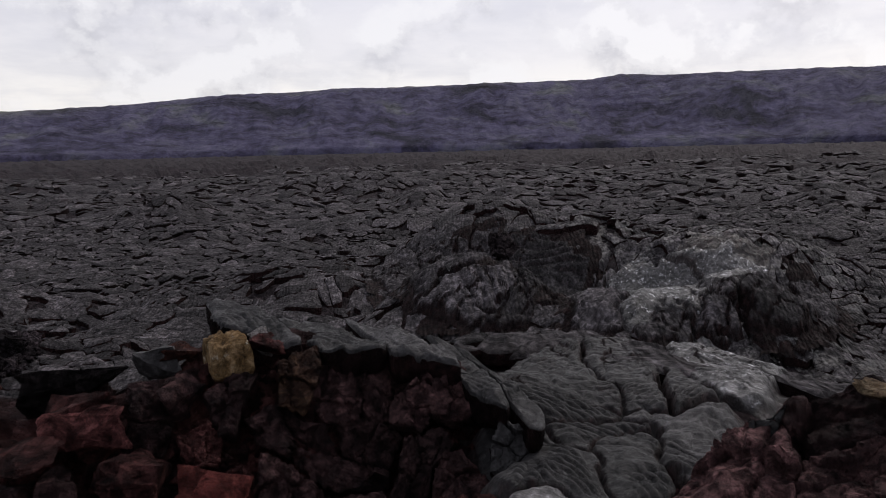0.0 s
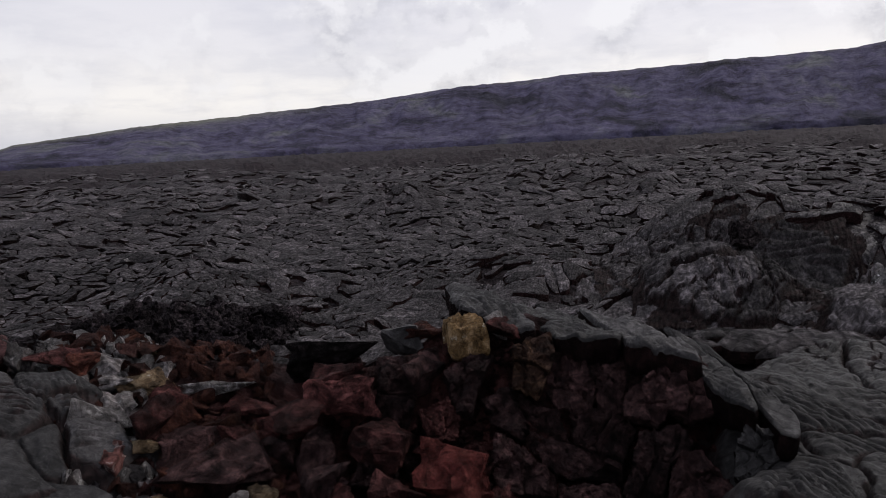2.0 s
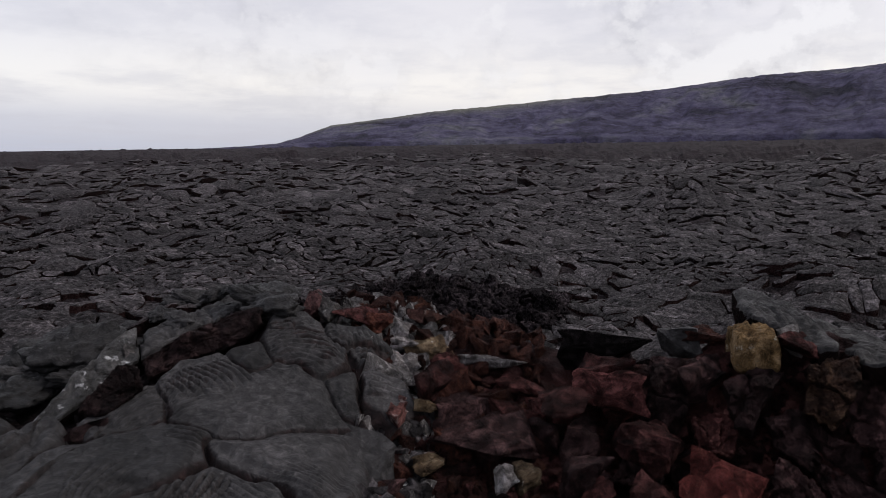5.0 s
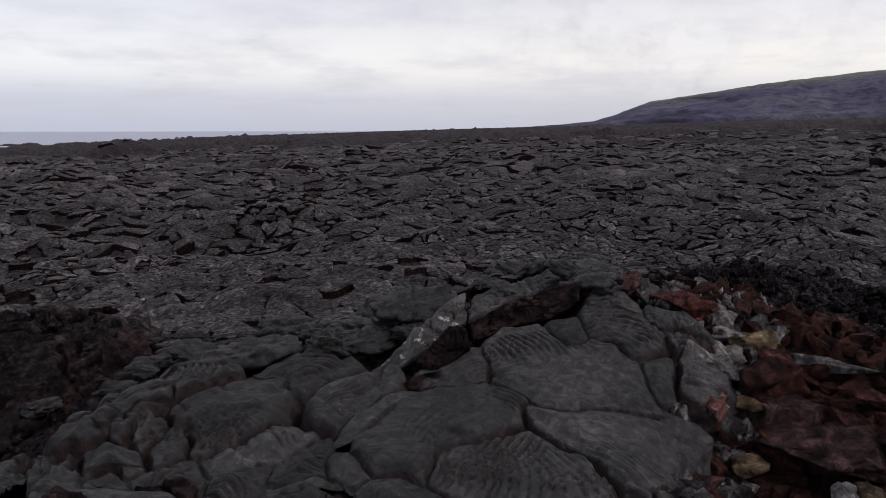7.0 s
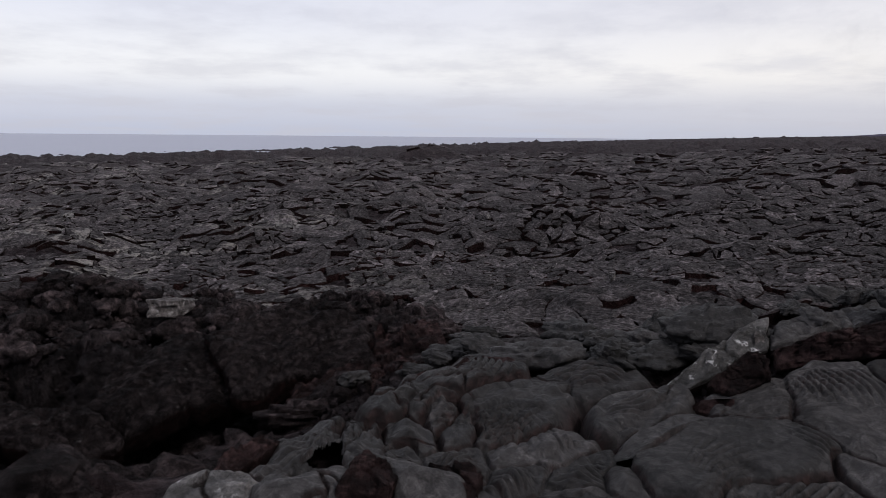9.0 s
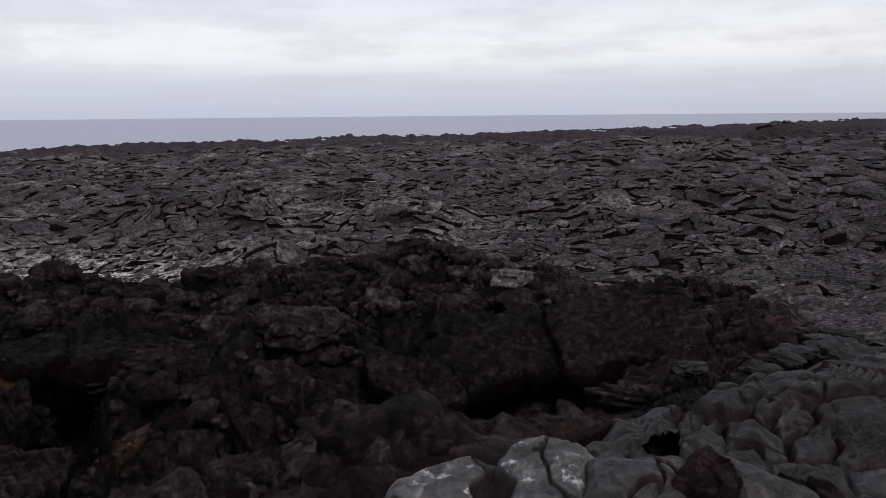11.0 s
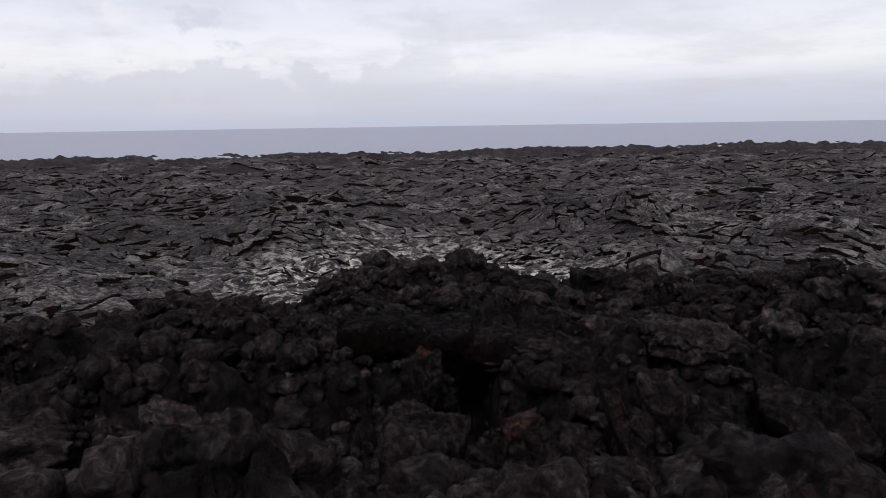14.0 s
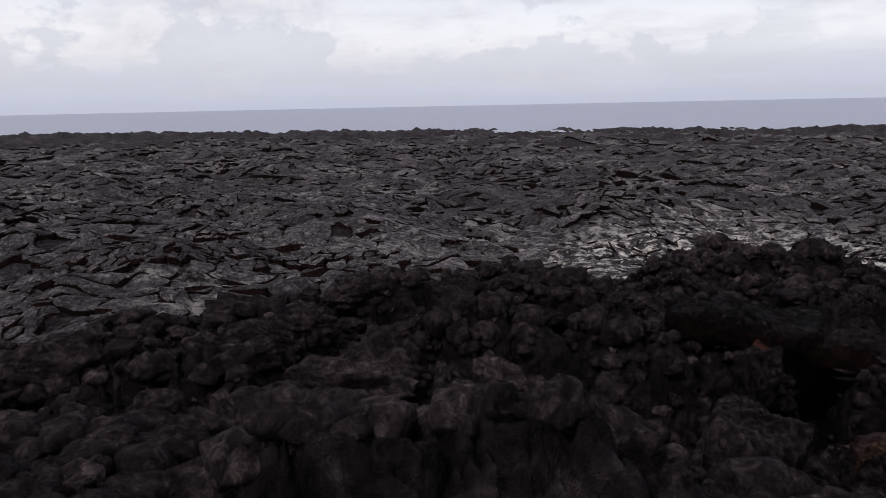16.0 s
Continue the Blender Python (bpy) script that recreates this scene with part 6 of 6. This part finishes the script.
stone("grey_block", -1.92, 4.92, 0.41, (0.29, 0.34, 0.24), (-7, -7, 10), SLAB, "dark grey broken lava block beside the slabs", variant=8)
stone("pink_block", -3.20, 3.33, 0.02, (0.30, 0.40, 0.30), (-8, 10, 29), PINK, "pink and white-crusted lava block at the slab edge", variant=0)
stone("grey_block", -3.24, 3.05, -0.02, (0.24, 0.34, 0.25), (-13, 12, 49), PALE, "dark grey broken lava block beside the slabs", variant=1)
stone("pale_block", -3.24, 3.20, -0.02, (0.15, 0.25, 0.17), (14, -3, 61), PALE, "pale silvery mineral-crusted lava fragment", variant=2)
stone("grey_block", -2.96, 3.00, -0.14, (0.39, 0.49, 0.41), (4, 8, 54), SLAB, "dark grey broken lava block beside the slabs", variant=3)
stone("pale_block", -3.38, 3.73, 0.18, (0.17, 0.27, 0.19), (-0, -11, 31), PALE, "pale silvery mineral-crusted lava fragment", variant=4)
stone("pale_block", -3.47, 3.70, 0.22, (0.14, 0.24, 0.17), (10, 11, 60), PALE, "pale silvery mineral-crusted lava fragment", variant=5)
stone("ochre_block", -3.50, 3.96, 0.29, (0.29, 0.29, 0.19), (-5, 4, 53), OCHRE, "ochre and rust-stained lava block", variant=6)
stone("pale_block", -3.60, 3.88, 0.30, (0.19, 0.24, 0.14), (4, 9, 44), PALE, "pale silvery mineral-crusted lava fragment", variant=7)
stone("ochre_block", -2.89, 3.12, -0.23, (0.16, 0.26, 0.29), (4, 5, 34), RUST, "ochre and rust-stained lava block", variant=8)
stone("pale_block", -4.10, 3.58, 0.52, (0.20, 0.30, 0.25), (12, 13, 32), PALE, "pale silvery mineral-crusted lava fragment", variant=0)
stone("red_block", -3.95, 3.77, 0.45, (0.45, 0.25, 0.15), (13, 13, 53), RED, "oxidised red-brown angular lava block in the rubble", variant=1)
stone("dark_block", -4.19, 3.53, 0.55, (0.15, 0.25, 0.25), (-13, 11, 35), DARK_RED, "dark red-black angular lava block of the broken ridge", variant=2)
stone("pale_block", -4.67, 2.37, 0.35, (0.12, 0.22, 0.24), (13, 5, 45), PALE, "pale silvery mineral-crusted lava fragment", variant=3)
stone("ochre_block", 2.12, 3.52, 0.62, (0.22, 0.25, 0.15), (-14, 12, -51), OCHRE, "ochre and rust-stained lava block", variant=6)
stone("red_block", -2.30, 4.05, 0.18, (0.39, 0.40, 0.30), (-4, 7, 31), RED, "oxidised red-brown angular lava block in the rubble", variant=5)
stone("red_block", -2.09, 4.28, 0.19, (0.49, 0.41, 0.31), (-14, 9, 39), RED, "oxidised red-brown angular lava block in the rubble", variant=6)
stone("grey_block", -2.47, 4.84, 0.26, (0.60, 0.40, 0.30), (-12, 1, 22), BLACK_BLOCK, "dark grey broken lava block beside the slabs", variant=7)
stone("pale_block", -8.46, -2.72, -0.28, (0.57, 0.38, 0.28), (8, -5, 97), PALE, "pale silvery mineral-crusted lava fragment", variant=8)
stone("dark_block", -3.66, -4.05, -0.64, (0.32, 0.31, 0.21), (8, -12, 153), DARK_RED, "dark red-black angular lava block of the broken ridge", variant=3)
stone("ochre_block", -3.76, -5.39, -0.42, (0.27, 0.26, 0.16), (-2, 8, 132), RUST, "ochre and rust-stained lava block", variant=5)
stone("dark_block", -2.94, -4.83, -0.93, (0.28, 0.32, 0.22), (10, -9, 135), BLACK_BLOCK, "dark red-black angular lava block of the broken ridge", variant=6)
stone("ochre_block", -3.72, -4.00, -0.75, (0.16, 0.22, 0.12), (-0, -5, 139), RUST, "ochre and rust-stained lava block", variant=7)


# loose rubble
def scatter(n, bounds, seed, low, high, want, sink=0.25):
    """Random places by bearing and distance where want() is high, and sizes mostly small."""
    rs = np.random.RandomState(seed)
    a0, a1, r0, r1 = bounds
    az = np.radians(a0 + (a1 - a0) * rs.rand(n * 4))
    r = np.sqrt(r0 * r0 + (r1 * r1 - r0 * r0) * rs.rand(n * 4))
    x, y = -r * np.sin(az), r * np.cos(az)
    ok = rs.rand(n * 4) < want(x, y)
    x, y = x[ok][:n], y[ok][:n]
    s = low + (high - low) * rs.rand(len(x)) ** 3
    red, silver, rubble = zones(x, y)
    z = lie(x, y) - 0.1 + rubble * (lumps(x, y) - 0.12) + red * 0.4 * broken_up(x, y, 0.6) + s * (0.3 - sink)
    return np.stack([x, y, z], -1), s


def rubble_here(x, y):
    return smooth(0.3, 0.7, zones(x, y)[2])


def red_here(x, y):
    return smooth(0.25, 0.6, zones(x, y)[0])


clinker("black_clinker", "loose black clinker over the rubbly lava mound", *scatter(9000, (86, 206, 3.4, 12.5), 3, 0.025, 0.10, rubble_here, 0.1), 3, BLACK)
clinker("black_clinker", "loose black clinker on a low mound", *scatter(2500, (25, 55, 16, 24), 4, 0.08, 0.45, rubble_here), 4, BLACK)
clinker("red_cinders", "loose dark red cinders in the hollow of the ridge", *scatter(6000, (-36, 46, 2.8, 5.1), 5, 0.025, 0.16, red_here), 5, RED)
clinker("grey_chips", "grey lava chips between the slabs", *scatter(2500, (44, 104, 2.8, 6.8), 6, 0.02, 0.09, lambda x, y: 0.6 + 0 * x), 6, BLACK)

clinker("pale_shards", "glittering pale and pink shards at the slab edge", *scatter(700, (40, 47.5, 3.6, 6.1), 7, 0.03, 0.12, lambda x, y: 1 + 0 * x, -0.1), 7, PALE)
clinker("rusty_shards", "rust-coloured shards at the slab edge", *scatter(800, (32, 46.5, 3.3, 6.1), 8, 0.04, 0.17, lambda x, y: 1 + 0 * x, 0.0), 8, RUST)
clinker("grey_shards", "crumbled grey crust shards along the slab edge", *scatter(700, (40.5, 47.5, 3.0, 5.0), 9, 0.03, 0.14, lambda x, y: 1 + 0 * x, -0.15), 9, CRUST)


def lump_mesh(seed, sub, mat):
    """A rounded, folded lump of lava about one metre across, bulging between creases."""
    bm = bmesh.new()
    bmesh.ops.create_icosphere(bm, subdivisions=sub, radius=1.0)
    shift = Vector((seed * 3.7, seed * 1.9, seed * 0.7))
    for v in bm.verts:
        p = v.co.copy()
        rad = 0.36 + 0.20 * noise.noise(p * 1.1 + shift) + 0.26 * abs(noise.noise(p * 1.9 + shift)) + 0.15 * abs(noise.noise(p * 4.3 + shift)) + 0.07 * abs(noise.noise(p * 9.0 + shift)) + 0.03 * noise.noise(p * 19.0 + shift)
        v.co = p * rad
    for f in bm.faces:
        f.smooth = True
    me = bpy.data.meshes.new("lava_lump")
    bm.to_mesh(me)
    bm.free()
    me.materials.append(mat)
    return me


def small_lumps(name, label, places, sizes, seed, mat):
    """Small rounded lumps in one mesh."""
    variants = []
    for v in range(6):
        me = lump_mesh(60 + v, 2, mat)
        co = np.zeros(len(me.vertices) * 3, np.float32)
        me.vertices.foreach_get("co", co)
        tri = np.zeros(len(me.polygons) * 3, np.int32)
        me.polygons.foreach_get("vertices", tri)
        variants.append((co.reshape(-1, 3), tri.reshape(-1, 3)))
        bpy.data.meshes.remove(me)
    rs = np.random.RandomState(seed)
    vs, fs, base = [], [], 0
    for (x, y, z), s in zip(places, sizes):
        co, tri = variants[rs.randint(6)]
        a = rs.rand() * 2 * math.pi
        ca, sa = math.cos(a), math.sin(a)
        vs.append((co * s * (0.8 + 0.7 * rs.rand(3)) * (1.2, 1.0, 0.8)) @ np.array([[ca, sa, 0], [-sa, ca, 0], [0, 0, 1]]) + (x, y, z))
        fs.append(tri + base)
        base += len(co)
    ob = new(name, mesh_of(name, np.concatenate(vs), [np.concatenate(fs)], [mat]))
    return tagged(ob, label, "rubble", kind="stuff")


rs = np.random.RandomState(8)
lump_meshes = [lump_mesh(k, 4, LUMPY) for k in range(9)]


def lumpy_here(x, y):
    """The rubble but for its great slabs, their hollow, and the gap below the crest."""
    open_to = 1 - np.clip(mound(x, y, 107, 7.1, 2.0, 0.9, 1.3, 0, 2) + mound(x, y, 130, 5.0, 1.3, 0.7, 1.2, 0, 2) + mound(x, y, 142, 6.9, 0.3, 0.8, 1.3, 0, 2) + mound(x, y, 140, 7.9, 1.9, 0.5, 1.2, 0, 2), 0, 1)
    return rubble_here(x, y) * open_to


places, sizes = scatter(298, (86, 206, 3.7, 11.0), 11, 0.25, 0.75, lumpy_here, 0.38)
for k, ((x, y, z), s) in enumerate(zip(places, sizes)):
    ob = new("lava_lump", lump_meshes[k % 9])
    s = s * (0.62 if math.hypot(x, y) > 8.3 else 1.0)
    ob.matrix_world = pose(x, y, z + 0.05, rs.uniform(-22, 22), rs.uniform(-22, 22), math.degrees(math.atan2(-x, y)) + rs.uniform(-50, 50)) @ Matrix.Diagonal((s * rs.uniform(1.1, 1.7), s * rs.uniform(0.8, 1.1), s * rs.uniform(0.45, 0.8), 1))
    tagged(ob, "black rounded folded lava lump on the rubble mound", "rock", "lumps of the black mound")
toe_meshes = [lump_mesh(20 + k, 4, LOBE) for k in range(5)]
places, sizes = scatter(70, (52, 98, 5.1, 7.0), 15, 0.18, 0.5, lambda x, y: 1 + 0 * x, 0.1)
for k, ((x, y, z), s) in enumerate(zip(places, sizes)):
    ob = new("lava_toe", toe_meshes[k % 5])
    ob.matrix_world = pose(x, y, z + 0.06, rs.uniform(-15, 15), rs.uniform(-15, 15), rs.uniform(0, 360)) @ Matrix.Diagonal((s * rs.uniform(1.2, 1.8), s, s * rs.uniform(0.5, 0.7), 1))
    tagged(ob, "small rounded grey lava toe behind the slabs", "rock", "toes behind the slabs")
small_lumps("black_rubble", "small black knobbly lava lumps over the mound", *scatter(4300, (86, 206, 3.3, 12.5), 13, 0.09, 0.30, lumpy_here, 0.2), 13, RUBBLY)
small_lumps("black_rubble", "small black knobbly lava lumps at the foot of the mound", *scatter(1500, (113, 206, 3.4, 5.4), 14, 0.09, 0.34, lambda x, y: 1 + 0 * x, 0.1), 14, RUBBLY)
places, sizes = scatter(190, (14, 46, 3.0, 4.9), 12, 0.10, 0.30, red_here)
for k, ((x, y, z), s) in enumerate(zip(places, sizes)):
    stone("red_block", x, y, z, (s * (0.8 + 0.6 * rs.rand()), s, s * (0.6 + 0.4 * rs.rand())), (rs.uniform(-25, 25), rs.uniform(-25, 25), rs.uniform(0, 360)),
          DARK_RED if rs.rand() < 0.6 else RED, "dark red angular lava block in the rubble", "rock", "blocks of the red ridge", k % 7, 3)

places, sizes = scatter(34, (38.5, 46.5, 3.3, 5.7), 17, 0.10, 0.30, lambda x, y: 1 + 0 * x, -0.1)
for k, ((x, y, z), s) in enumerate(zip(places, sizes)):
    stone("crusted_block", x, y, z, (s * (0.8 + 0.6 * rs.rand()), s, s * (0.6 + 0.4 * rs.rand())), (rs.uniform(-25, 25), rs.uniform(-25, 25), rs.uniform(0, 360)),
          (PINK, PALE, OCHRE, RUST)[k % 4], "mineral-crusted lava fragment at the slab edge", "rock", "crusted fragments at the slab edge", k % 7, 3)
clinker("pale_chips", "pale chips of crust strewn over the plain", *scatter(900, (-34, 204, 8.5, 55), 21, 0.05, 0.24, lambda x, y: 1 - rubble_here(x, y), -0.9), 21, PALE)

crust_of_the_plain()
